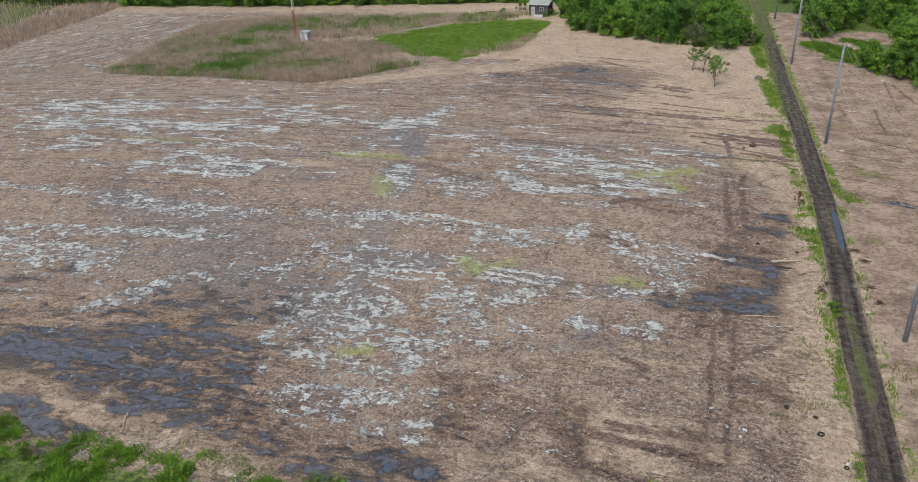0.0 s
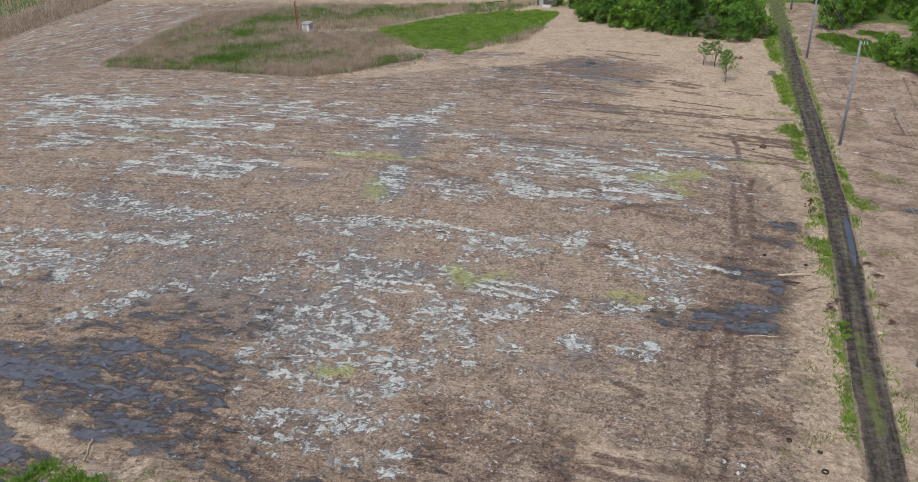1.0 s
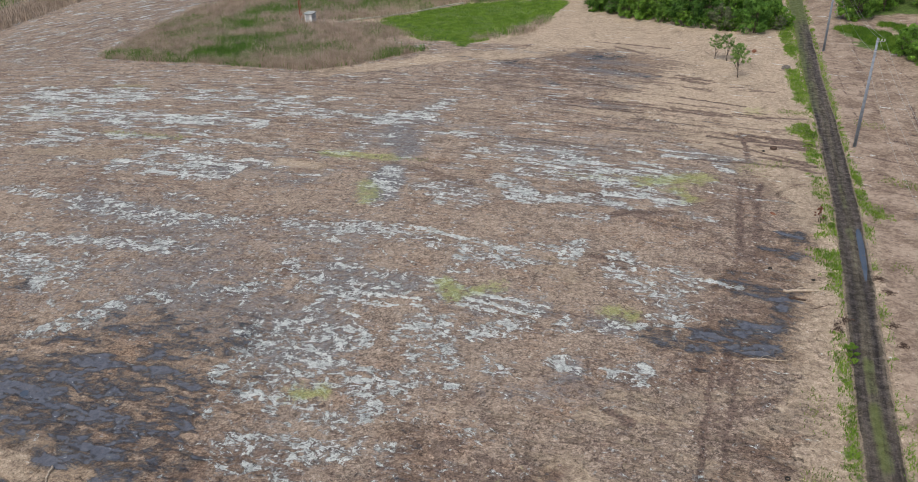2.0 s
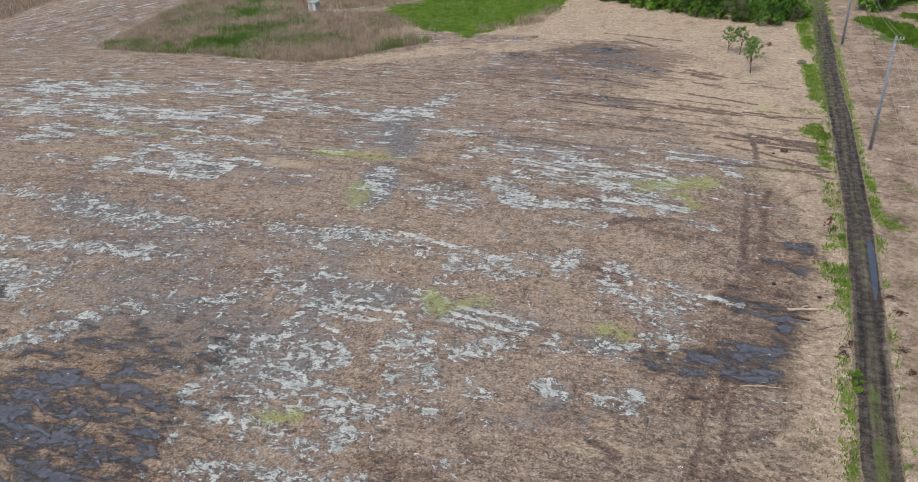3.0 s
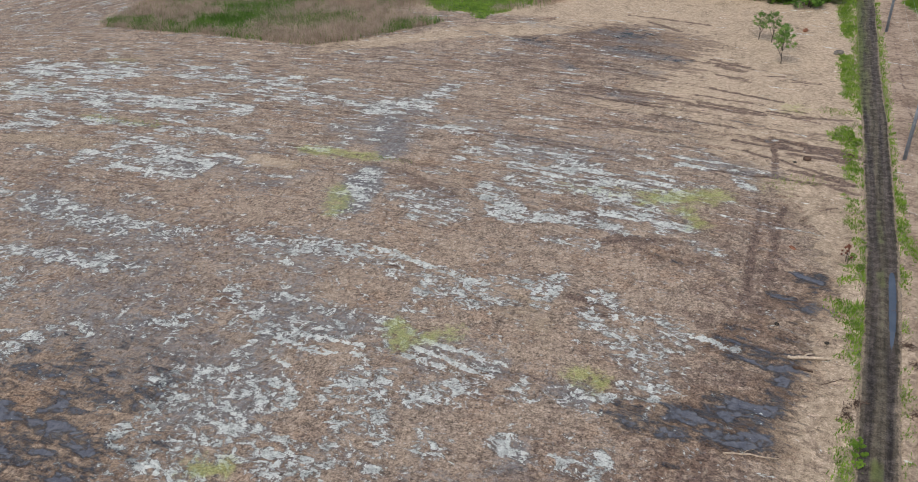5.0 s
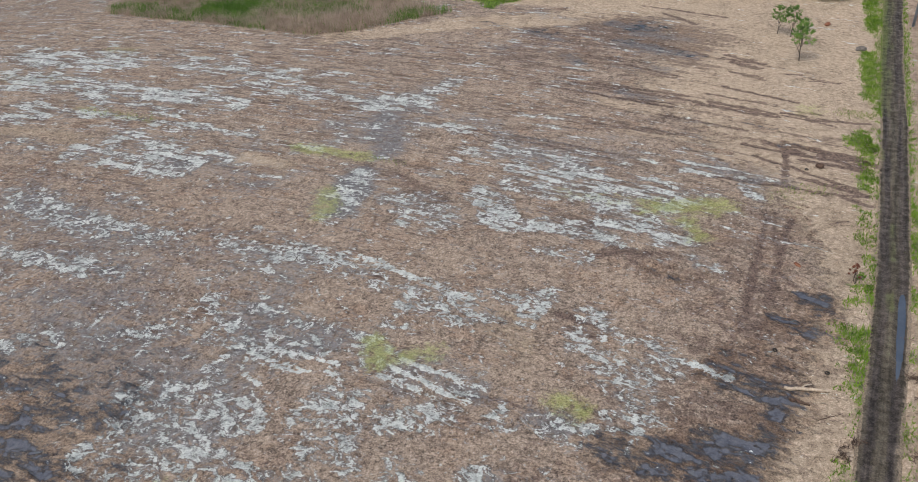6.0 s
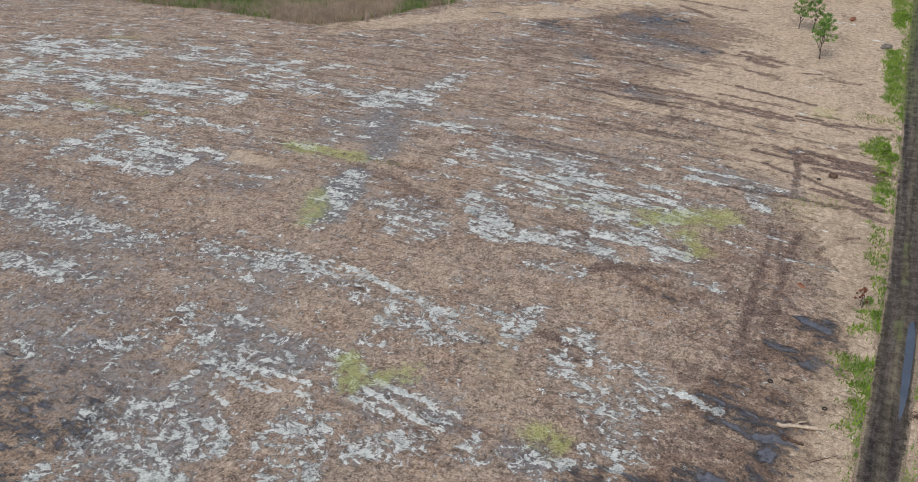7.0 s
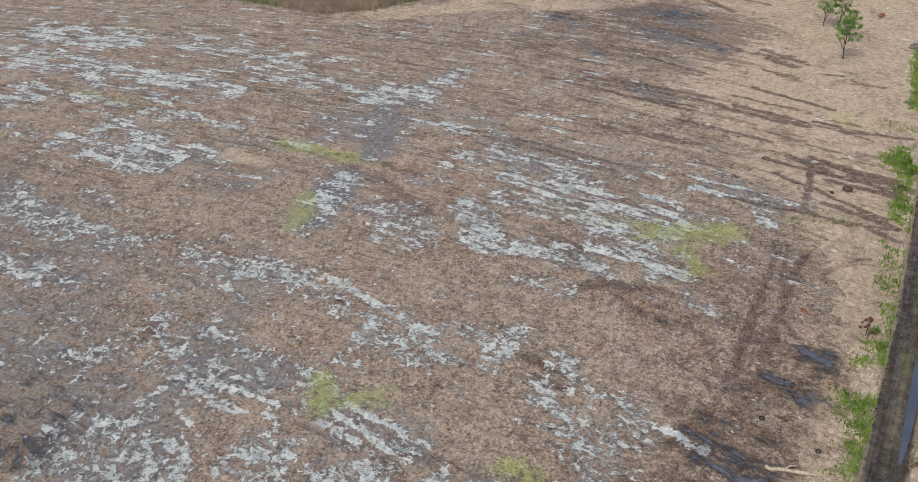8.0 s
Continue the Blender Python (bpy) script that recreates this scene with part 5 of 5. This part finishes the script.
def tree(name, tall, spread_r, clear, clumps, per, leaf, material, label, seed, stems=1, category="tree", thick=0.022):
    """A tapered trunk that forks into limbs, and a crown of leaf clumps with gaps."""
    r = np.random.default_rng(seed)
    root = tagged(new(name), label, category)
    verts, faces = [], []
    centres = []
    for k in range(clumps):
        a, q, h = r.uniform(0, 2 * math.pi), math.sqrt(r.random()), r.random()
        z = clear + (tall - clear) * h
        belly = math.sin(math.pi * (0.18 + 0.75 * h)) ** 0.8
        centres.append((spread_r * q * belly * math.cos(a), spread_r * q * belly * math.sin(a), z, spread_r * r.uniform(0.16, 0.30)))
    for s in range(stems):
        bx, by = (0, 0) if stems == 1 else (r.normal() * spread_r * 0.25, r.normal() * spread_r * 0.25)
        spine = [(bx * (1 + 0.3 * f) + 0.05 * tall * math.sin(3 * f + s) * f, by * (1 + 0.3 * f) + 0.04 * tall * math.sin(5 * f + 1) * f, tall * 0.85 * f - 0.15 * (f == 0)) for f in (0, 0.2, 0.4, 0.6, 0.8, 1)]
        base_r = thick * tall / math.sqrt(stems)
        v, f = tube(spine, [base_r * (1.25, 1, 0.8, 0.6, 0.4, 0.15)[i] for i in range(6)], 7)
        faces += [tuple(i + len(verts) for i in q) for q in f]
        verts += v
        for c in centres[s::stems][:9]:
            i = int(np.clip(c[2] / tall * 5 - 1, 1, 3))
            mid = [(spine[i][j] + c[j]) / 2 + (0.1 * c[3] if j == 2 else 0) for j in range(3)]
            v, f = tube([spine[i], mid, c[:3]], [base_r * 0.5, base_r * 0.33, base_r * 0.12], 5)
            faces += [tuple(q + len(verts) for q in g) for g in f]
            verts += v
    link("trunk", verts, faces, BARK, root, "", True)
    v, f = leaf_cloud(centres, per, leaf, r)
    link("crown", v, f, material, root)
    return root


def plant(root, places, rng, low=0.8, high=1.2):
    """The thing itself at the first place, copies of it at the rest."""
    for i, (x, y, s) in enumerate(places):
        m = Matrix.Translation((x, y, land_z(x, y) if abs(x) < 100 and y < 230 else 0)) @ Matrix.Rotation(rng.uniform(0, 6.28), 4, "Z") @ Matrix.Scale(s, 4)
        if i == 0:
            root.matrix_basis = m
        else:
            copy_thing(root, m)


leafy = "leafy light green woodland tree at the edge of the field"
kinds = [
    tagged(tree("woodland_tree", 5.2, 2.6, 0.1, 60, 66, 0.17, LEAF, leafy, 1, 2), group="woodland trees"),
    tagged(tree("woodland_tree", 6.0, 3.0, 0.1, 66, 68, 0.18, LEAF, leafy, 2, 2), group="woodland trees"),
    tagged(tree("woodland_tree", 4.3, 2.5, 0.0, 54, 64, 0.165, LEAF, leafy, 3, 3), group="woodland trees"),
    tagged(tree("woodland_tree", 5.6, 2.7, 0.1, 60, 66, 0.17, LEAF_DARK, "dark green bushy woodland tree among lighter ones", 4, 2), group="woodland trees"),
    tagged(tree("woodland_tree", 4.4, 2.4, 0.1, 50, 60, 0.13, LEAF_GREY, "greyish budding shrub tree with thin twigs", 5, 3), group="woodland trees"),
]
sites = [[] for _ in kinds]


def site(x, y, weights=(4, 3, 3, 3, 0.6), low=0.8, high=1.2):
    w = np.array(weights, float)
    sites[int(rng.choice(5, p=w / w.sum()))].append((x, y, rng.uniform(low, high)))


edge = lambda x: np.interp(x, (6, 16, 25, 32, 38, 43), (186, 178, 170.5, 167, 165.8, 171))
for row in range(6):
    for x in np.arange(8.0, 44, 5.3):
        xx = x + rng.uniform(-1.3, 1.3)
        yy = edge(xx) + row * 5.6 + rng.uniform(-1.6, 1.6)
        if yy < 232 and xx < 43.5 + 0.06 * (yy - 170):
            site(xx, yy, low=0.85 + 0.06 * row, high=1.35 + 0.05 * row)
for x in np.arange(8.5, 43, 3.1):
    site(x + rng.uniform(-0.8, 0.8), edge(x) - 1.0 + rng.uniform(-0.6, 0.8), (3, 0, 4, 2, 1.2), 0.5, 0.8)
for row in range(14):
    for x in np.arange(58, 82, 4.2):
        xx, yy = x + rng.uniform(-1.5, 1.5), 136 + row * 5.5 + rng.uniform(-1.6, 1.6)
        if xx > np.interp(yy, (130, 150, 165, 176, 230), (59, 61, 64, 58, 58)) and not (59 < xx < 70 and 164 < yy < 179):
            site(xx, yy, low=0.75, high=1.15)
for row in range(3):
    for x in np.arange(-170, 8, 4.4):
        site(x + rng.uniform(-1.5, 1.5), float(wood_edge(x)) + 1.6 + row * 5 + rng.uniform(-1.0, 1.4), (3, 3, 3, 4, 0.5), 0.8, 1.25)
for spot in ((54.8, 173.6, 1.05), (56.2, 175.0, 0.9), (63.4, 152.9, 1.05), (60.5, 160.0, 0.6), (56.3, 145.0, 0.95), (58.8, 142.5, 0.9), (55.6, 148.5, 0.7), (60.2, 136.0, 0.85), (57.6, 181.5, 1.1), (59.5, 184, 1.1)):
    sites[(0, 2)[int(spot[0] * 10) % 2]].append(spot)
for root, where in zip(kinds, sites):
    plant(root, where, rng)
sapling = tagged(tree("young_tree", 4.9, 1.6, 2.0, 38, 52, 0.085, LEAF_YOUNG, "slender young tree standing on the open sand", 8, thick=0.011), group="young trees on the sand")
plant(sapling, [(28.5, 138.3, 1.0), (28.2, 147.0, 0.88), (26.6, 148.3, 0.8), (29.3, 143.5, 0.75)], rng)
shrub = tagged(tree("shrub", 1.3, 0.9, 0.1, 16, 60, 0.09, GRASS, "low bright green shrub with broad young leaves", 12, 3, "shrub"), group="shrubs by the track")
plant(shrub, [(25.2, 67.2, 0.75), (25.5, 68.2, 0.6), (25.1, 66.0, 0.7), (32.9, 114.8, 1.0), (33.3, 113.2, 0.9), (28.9, 90.2, 0.6), (29.2, 88.6, 0.55),
              (6.9, 44.3, 0.75), (7.5, 43.6, 0.9), (-7.6, 42.4, 1.0), (-6.2, 42.0, 0.8), (3.4, 199.2, 1.6), (2.2, 197.8, 1.2), (-7.7, 202.0, 1.4), (-3.4, 206.5, 2.4), (-33, 47.4, 0.8), (-36, 46, 1.1), (-38, 44.5, 1.3), (-24, 44.2, 0.9)], rng)


# ---- power line ----
def utility_pole(at, tall=13.0):
    root = tagged(new("utility_pole"), "tall grey concrete utility pole standing beside the track", "utility pole", "utility poles")
    v, f = tube([(0, 0, -0.3), (0, 0, tall * 0.5), (0, 0, tall)], [0.20, 0.165, 0.125], 14)
    link("shaft", v, f, CONCRETE, root, "", True)
    part("crossarm", box(bmesh.new(), (0.95, 0.08, 0.08), (0.3, 0, tall - 0.35), bevel=0.012), STEEL, root, "short galvanised crossarm")
    for x in (0.1, 0.42, 0.72):
        bm = bmesh.new()
        for z, r in ((0.05, 0.045), (0.12, 0.075), (0.19, 0.06), (0.25, 0.04)):
            bmesh.ops.create_cone(bm, cap_ends=True, segments=10, radius1=r, radius2=r * 0.8, depth=0.07, matrix=pose(x, 0, tall - 0.31 + z))
        part("insulator", bm, PORCELAIN, root, "white porcelain insulator")
    bm = bmesh.new()
    for z in (tall - 0.35, tall - 1.5):
        bmesh.ops.create_cone(bm, cap_ends=True, segments=14, radius1=0.15, radius2=0.15, depth=0.08, matrix=pose(0, 0, z))
    part("band", bm, STEEL, root)
    root.matrix_basis = at
    return root


POLES = [(20.9, 14.5), (29.2, 62.4), (37.4, 110.3), (44.2, 152.2), (50.9, 190.5), (62, 250)]
first = utility_pole(pose(*POLES[0], 0, 0, 1.6, -10))
for x, y in POLES[1:]:
    copy_thing(first, pose(x, y, 0, 0, 1.6, -10))
for (x0, y0), (x1, y1) in zip(POLES, POLES[1:]):
    for side, z, sag in ((0.1, 12.95, 1.3), (0.72, 12.95, 1.6), (0.15, 11.2, 1.7), (-0.15, 9.3, 1.8)):
        pts = []
        for i in range(25):
            f = i / 24
            pts.append((x0 + (x1 - x0) * f + side * 0.985 + 0.028 * z, y0 + (y1 - y0) * f - side * 0.17, z - 4 * sag * f * (1 - f)))
        v, f = tube(pts, [0.013] * 25, 5)
        tagged(link("power_cable", v, f, CABLE, None, "", True), "thin pale overhead cable sagging between two poles", "cable", "overhead cables")


# ---- weather station: shelter on legs, mast, pipe ----
def shelter():
    root = tagged(new("instrument_shelter"), "white box-shaped shelter on short legs among the reeds", "cabinet")
    part("body", box(bmesh.new(), (1.9, 1.7, 1.9), (0, 0, 1.35), bevel=0.03), PAINT_WHITE, root)
    bm = bmesh.new()
    for z in np.arange(0.55, 2.2, 0.16):
        box(bm, (0.04, 1.5, 0.10), (0.97, 0, float(z)), (0, 25, 0))
    part("louvre", bm, GREY_PANEL, root, "grey slatted side")
    part("roof", box(bmesh.new(), (2.3, 2.1, 0.12), (0, 0, 2.38), (4, 0, 0), 0.02), ROOF_SHEET, root)
    part("door", box(bmesh.new(), (0.8, 0.04, 1.6), (-0.2, -0.87, 1.35), bevel=0.01), GREY_PANEL, root)
    for x in (-0.8, 0.8):
        for y in (-0.7, 0.7):
            part("leg", box(bmesh.new(), (0.12, 0.12, 0.7), (x, y, 0.2)), STEEL, root)
    root.matrix_basis = pose(-48.2, 176.6, 0, 0, 0, -20) @ Matrix.Scale(0.9, 4)


def mast():
    root = tagged(new("lattice_mast"), "slender red and white lattice mast with guy wires", "mast")
    tall = 15.0
    legs = [(0.22 * math.cos(a), 0.22 * math.sin(a)) for a in (0.5, 2.6, 4.7)]
    for z0 in range(0, 15, 3):
        paint = PAINT_WHITE if z0 == 6 or z0 == 12 else PAINT_RED
        vs, fs = [], []
        for i, (x, y) in enumerate(legs):
            x2, y2 = legs[(i + 1) % 3]
            runs = [[(x, y, z0), (x, y, z0 + 3)]] + [[(x, y, z0 + 0.5 * k), (x2, y2, z0 + 0.5 * (k + 1))] for k in range(6)]
            for j, run in enumerate(runs):
                v, f = tube(run, [0.045 if j == 0 else 0.022] * 2, 5)
                fs += [tuple(q + len(vs) for q in g) for g in f]
                vs += v
        link("mast_section", vs, fs, paint, root)
    for a in (0.5, 2.6, 4.7):
        v, f = tube([(0, 0, 11.5), (5.5 * math.cos(a), 5.5 * math.sin(a), 0)], [0.012, 0.012], 4)
        link("guy_wire", v, f, STEEL, root)
    part("base_plate", box(bmesh.new(), (0.8, 0.8, 0.3), (0, 0, 0.05), bevel=0.03), CONCRETE, root)
    root.matrix_basis = pose(-51.3, 180.0, 0)


shelter()
mast()
pts = [(-43 + 24 * f, 176.0 + 15.6 * f - 1.2 * math.sin(math.pi * f), 0.28 + 0.08 * math.sin(9 * f)) for f in np.linspace(0, 1, 30)]
v, f = tube(pts, [0.13] * 30, 8)
tagged(link("pipe", v, f, PIPE, None, "", True), "long pale pipe lying along the meadow's edge", "pipe")


def shed():
    root = tagged(new("shed"), "small dark weathered shed with a pale sheet roof", "shed")
    part("wall", box(bmesh.new(), (4.6, 3.6, 2.4), (0, 0, 1.2), bevel=0.02), SHED_WALL, root)
    for s in (-1, 1):
        part("roof_sheet", box(bmesh.new(), (5.2, 2.25, 0.07), (0, s * 1.02, 2.78), (-s * 22, 0, 0)), ROOF_SHEET, root)
    bm = bmesh.new()
    for s in (-1, 1):
        vs = [bm.verts.new(p) for p in ((s * 2.25, -1.75, 2.38), (s * 2.25, 1.75, 2.38), (s * 2.25, 0, 3.08))]
        bm.faces.new(vs)
    part("gable", bmesh_thick(bm, 0.08), SHED_WALL, root)
    part("door", box(bmesh.new(), (0.9, 0.06, 1.9), (-1.3, -1.82, 0.98), bevel=0.01), GREY_PANEL, root)
    window = part("window", box(bmesh.new(), (1.0, 0.05, 0.8), (0.8, -1.82, 1.45)), PAINT_WHITE, root)
    for x in (0.57, 1.03):
        part("pane", box(bmesh.new(), (0.38, 0.02, 0.66), (x, -1.85, 1.45)), GLASS, window)
    root.matrix_basis = pose(1.0, 201.5, 0, 0, 0, -18)
    tub = tagged(part("trough", hollow_tub(), PAINT_WHITE), "white plastic trough lying on the grass by the shed", "trough")
    tub.matrix_basis = pose(0.4, 197.6, 0, 0, 0, -12)
    frame_root = tagged(new("drying_rack"), "weathered timber rack standing beside the shed", "rack")
    for x in (-0.9, 0, 0.9):
        for y in (-0.5, 0.5):
            part("post", box(bmesh.new(), (0.1, 0.1, 1.9), (x, y, 0.9)), DRIFTWOOD, frame_root)
    for z in (0.9, 1.8):
        for y in (-0.5, 0.5):
            part("rail", box(bmesh.new(), (2.2, 0.06, 0.1), (0, y - 0.09, z)), DRIFTWOOD, frame_root)
    frame_root.matrix_basis = pose(-3.4, 201.0, 0, 0, 0, -18)


def bmesh_thick(bm, t):
    bmesh.ops.solidify(bm, geom=bm.faces[:], thickness=t)
    return bm


def hollow_tub():
    bm = bmesh.new()
    box(bm, (1.9, 0.8, 0.06), (0, 0, 0.06))
    for s in (-1, 1):
        box(bm, (1.9, 0.06, 0.5), (0, s * 0.4, 0.3), (s * -8, 0, 0))
        box(bm, (0.06, 0.8, 0.5), (s * 0.95, 0, 0.3), (0, s * 8, 0))
    return bm


shed()


# ---- litter on the sand: tyres, logs, sticks, stones, scrap ----
def tyre():
    bm = bmesh.new()
    prof = [(0.19, -0.07), (0.27, -0.095), (0.31, -0.06), (0.315, 0.06), (0.27, 0.095), (0.19, 0.07), (0.21, 0.0)]
    rings = []
    for k in range(20):
        a = 2 * math.pi * k / 20
        rings.append([bm.verts.new((r * math.cos(a), r * math.sin(a), z + 0.09)) for r, z in prof])
    for k in range(20):
        p, q = rings[k], rings[(k + 1) % 20]
        for j in range(len(prof)):
            bm.faces.new((p[j], p[(j + 1) % 7], q[(j + 1) % 7], q[j]))
    return bm


TYRES = [(19.1, 50.3, 0), (19.7, 46.9, 8), (17.6, 53.3, 0), (19.3, 52.2, 15), (25.1, 78.3, 10), (21.8, 80.2, 0), (26.6, 108.6, 0)]
first_tyre = tagged(part("tyre", tyre(), RUBBER, None, "", True), "worn black rubber tyre lying flat on the sand", "tyre", "discarded tyres")
for i, (x, y, lean) in enumerate(TYRES):
    m = pose(x, y, land_z(x, y), lean, lean * 0.5, i * 40) @ Matrix.Scale(0.75, 4)
    if i == 0:
        first_tyre.matrix_basis = m
    else:
        copy_thing(first_tyre, m)


def limb(name, p0, p1, r0, r1, material, label, seed, category="log", forks=0):
    r = np.random.default_rng(seed)
    n = 9
    pts = []
    for i in range(n):
        f = i / (n - 1)
        pts.append((p0[0] + (p1[0] - p0[0]) * f + r.normal() * r0 * 0.5, p0[1] + (p1[1] - p0[1]) * f + r.normal() * r0 * 0.5, land_z(p0[0] + (p1[0] - p0[0]) * f, p0[1] + (p1[1] - p0[1]) * f) + r0 * 0.9))
    v, fs = tube(pts, [r0 + (r1 - r0) * i / (n - 1) + r.uniform(-0.1, 0.1) * r0 for i in range(n)], 8)
    ob = tagged(link(name, v, fs, material, None, "", True), label, category)
    for k in range(forks):
        a = Vector(pts[3 + 2 * k])
        v, fs = tube([a, a + Vector((0.3 + 0.2 * k, 0.25 * (-1) ** k, 0.12)), a + Vector((0.8, 0.5 * (-1) ** k, 0.05))], [r1 * 0.8, r1 * 0.6, r1 * 0.2], 6)
        link("branch", v, fs, material, ob)
    return ob


limb("log", (22.1, 76.2), (25.0, 76.3), 0.14, 0.10, DRIFTWOOD, "pale barkless log lying at the edge of a puddle", 1, forks=1)
limb("log", (22.4, 75.2), (23.6, 74.8), 0.12, 0.08, ROTTEN, "dark rotten log half sunk in the mud", 2)
limb("stick", (17.0, 66.1), (20.4, 66.0), 0.06, 0.03, DRIFTWOOD, "long bleached stick lying on the sand", 3, "stick", 1)
limb("stick", (-30.5, 50.6), (-30.0, 48.4), 0.08, 0.05, DRIFTWOOD, "thick pale stick lying on the sandy bank", 4, "stick")
limb("stick", (24.0, 73.5), (25.6, 74.4), 0.03, 0.02, ROTTEN, "thin dark twig lying on the sand", 5, "stick", 1)
limb("stick", (24.5, 70.0), (25.2, 72.0), 0.03, 0.02, DRIFTWOOD, "thin pale twig lying on the sand", 6, "stick", 1)


def rock(at, size, material, name, label, category, seed):
    r = np.random.default_rng(seed)
    bm = bmesh.new()
    bmesh.ops.create_icosphere(bm, subdivisions=2, radius=1)
    for v in bm.verts:
        v.co = Vector([v.co[i] * size[i] * r.uniform(0.78, 1.15) for i in range(3)])
    ob = tagged(part(name, bm, material), label, category)
    ob.matrix_basis = pose(at[0], at[1], land_z(*at) + size[2] * 0.5, 0, 0, seed * 50)
    return ob


limb("fallen_branch", (-13.5, 204.0), (-9.2, 205.2), 0.14, 0.06, ROTTEN, "dark fallen branch lying on the dry strip", 9, "branch", 2)
rock((27.9, 109.3), (0.45, 0.35, 0.3), ROTTEN, "stump", "dark torn tree stump on the sand", "stump", 3)
rock((36.3, 142.5), (0.8, 0.45, 0.35), STONE, "boulder", "dark boulder at the edge of the track", "rock", 4)
rock((33.4, 152.2), (0.7, 0.35, 0.25), RUST, "scrap_heap", "reddish rusty scrap lying on the sand", "scrap", 5)
rock((24.3, 91.6), (0.4, 0.2, 0.1), RUST, "scrap_heap", "reddish brown scrap beside a dark puddle", "scrap", 6)
dead = tagged(tree("dead_shrub", 1.7, 0.55, 0.4, 12, 30, 0.07, DEAD, "dead reddish brown shrub beside the track", 21, 4, "shrub"))
plant(dead, [(28.3, 89.8, 1.0)], rng)


def twig_heap(name, at, reach, count, thick, material, label, category, seed):
    """A loose tangle of thin sticks."""
    r = np.random.default_rng(seed)
    vs, fs = [], []
    for k in range(count):
        a, d, q = r.uniform(0, 6.28), r.uniform(0.15, 0.75) * reach, r.uniform(0, reach)
        turn, rise = r.uniform(0, 6.28), r.uniform(0, 0.35) * reach
        c = Vector((q * math.cos(a), 0.7 * q * math.sin(a), 0.04 + 0.2 * r.random() * reach * (1 - q / reach)))
        way = Vector((math.cos(turn) * d, math.sin(turn) * d, rise * 0.5))
        v, f = tube([c - way * 0.5, c + Vector((0, 0, 0.03)), c + way * 0.5], [thick, thick * 0.8, thick * 0.4], 4)
        fs += [tuple(i + len(vs) for i in g) for g in f]
        vs += v
    low = min(p.z for p in vs)
    ob = tagged(link(name, vs, fs, material), label, category)
    ob.matrix_basis = pose(at[0], at[1], land_z(*at) - low - 0.01, 0, 0, seed * 37)
    return ob


brush = "dark tangle of broken twigs and earth beside the track"
for k, spot in enumerate(((25.9, 71.8), (25.1, 70.6), (30.9, 83.2), (30.6, 78.6), (30.8, 76.4), (29.5, 71.2), (29.4, 68.4), (32.4, 110.6), (29.6, 81.0))):
    tagged(twig_heap("brushwood", spot, 0.85 - 0.04 * k, 46, 0.022, ROTTEN, brush, "brushwood", 30 + k), group="brushwood beside the track")
twig_heap("scrub_tangle", (29.3, 89.6), 0.75, 60, 0.014, DRIFTWOOD, "pale tangle of dry wiry stems at the track's edge", "brushwood", 50)
for k, spot in enumerate(((22.6, 72.6), (24.6, 63.8), (23.4, 60.2), (25.6, 96.4), (30.4, 131.0), (24.2, 126.5), (44.5, 128.0), (36.0, 77.5))):
    tagged(twig_heap("fallen_twigs", spot, 0.6, 9, 0.014, (DRIFTWOOD, ROTTEN)[k % 2], "few thin fallen twigs lying on the sand", "twigs", 60 + k), group="fallen twigs")
for k, spot in enumerate(((19.9, 47.3), (13.6, 49.9))):
    rock(spot, (0.16, 0.11, 0.09), LITTER, "litter", "small crumpled white litter on the sand", "litter", 80 + k)
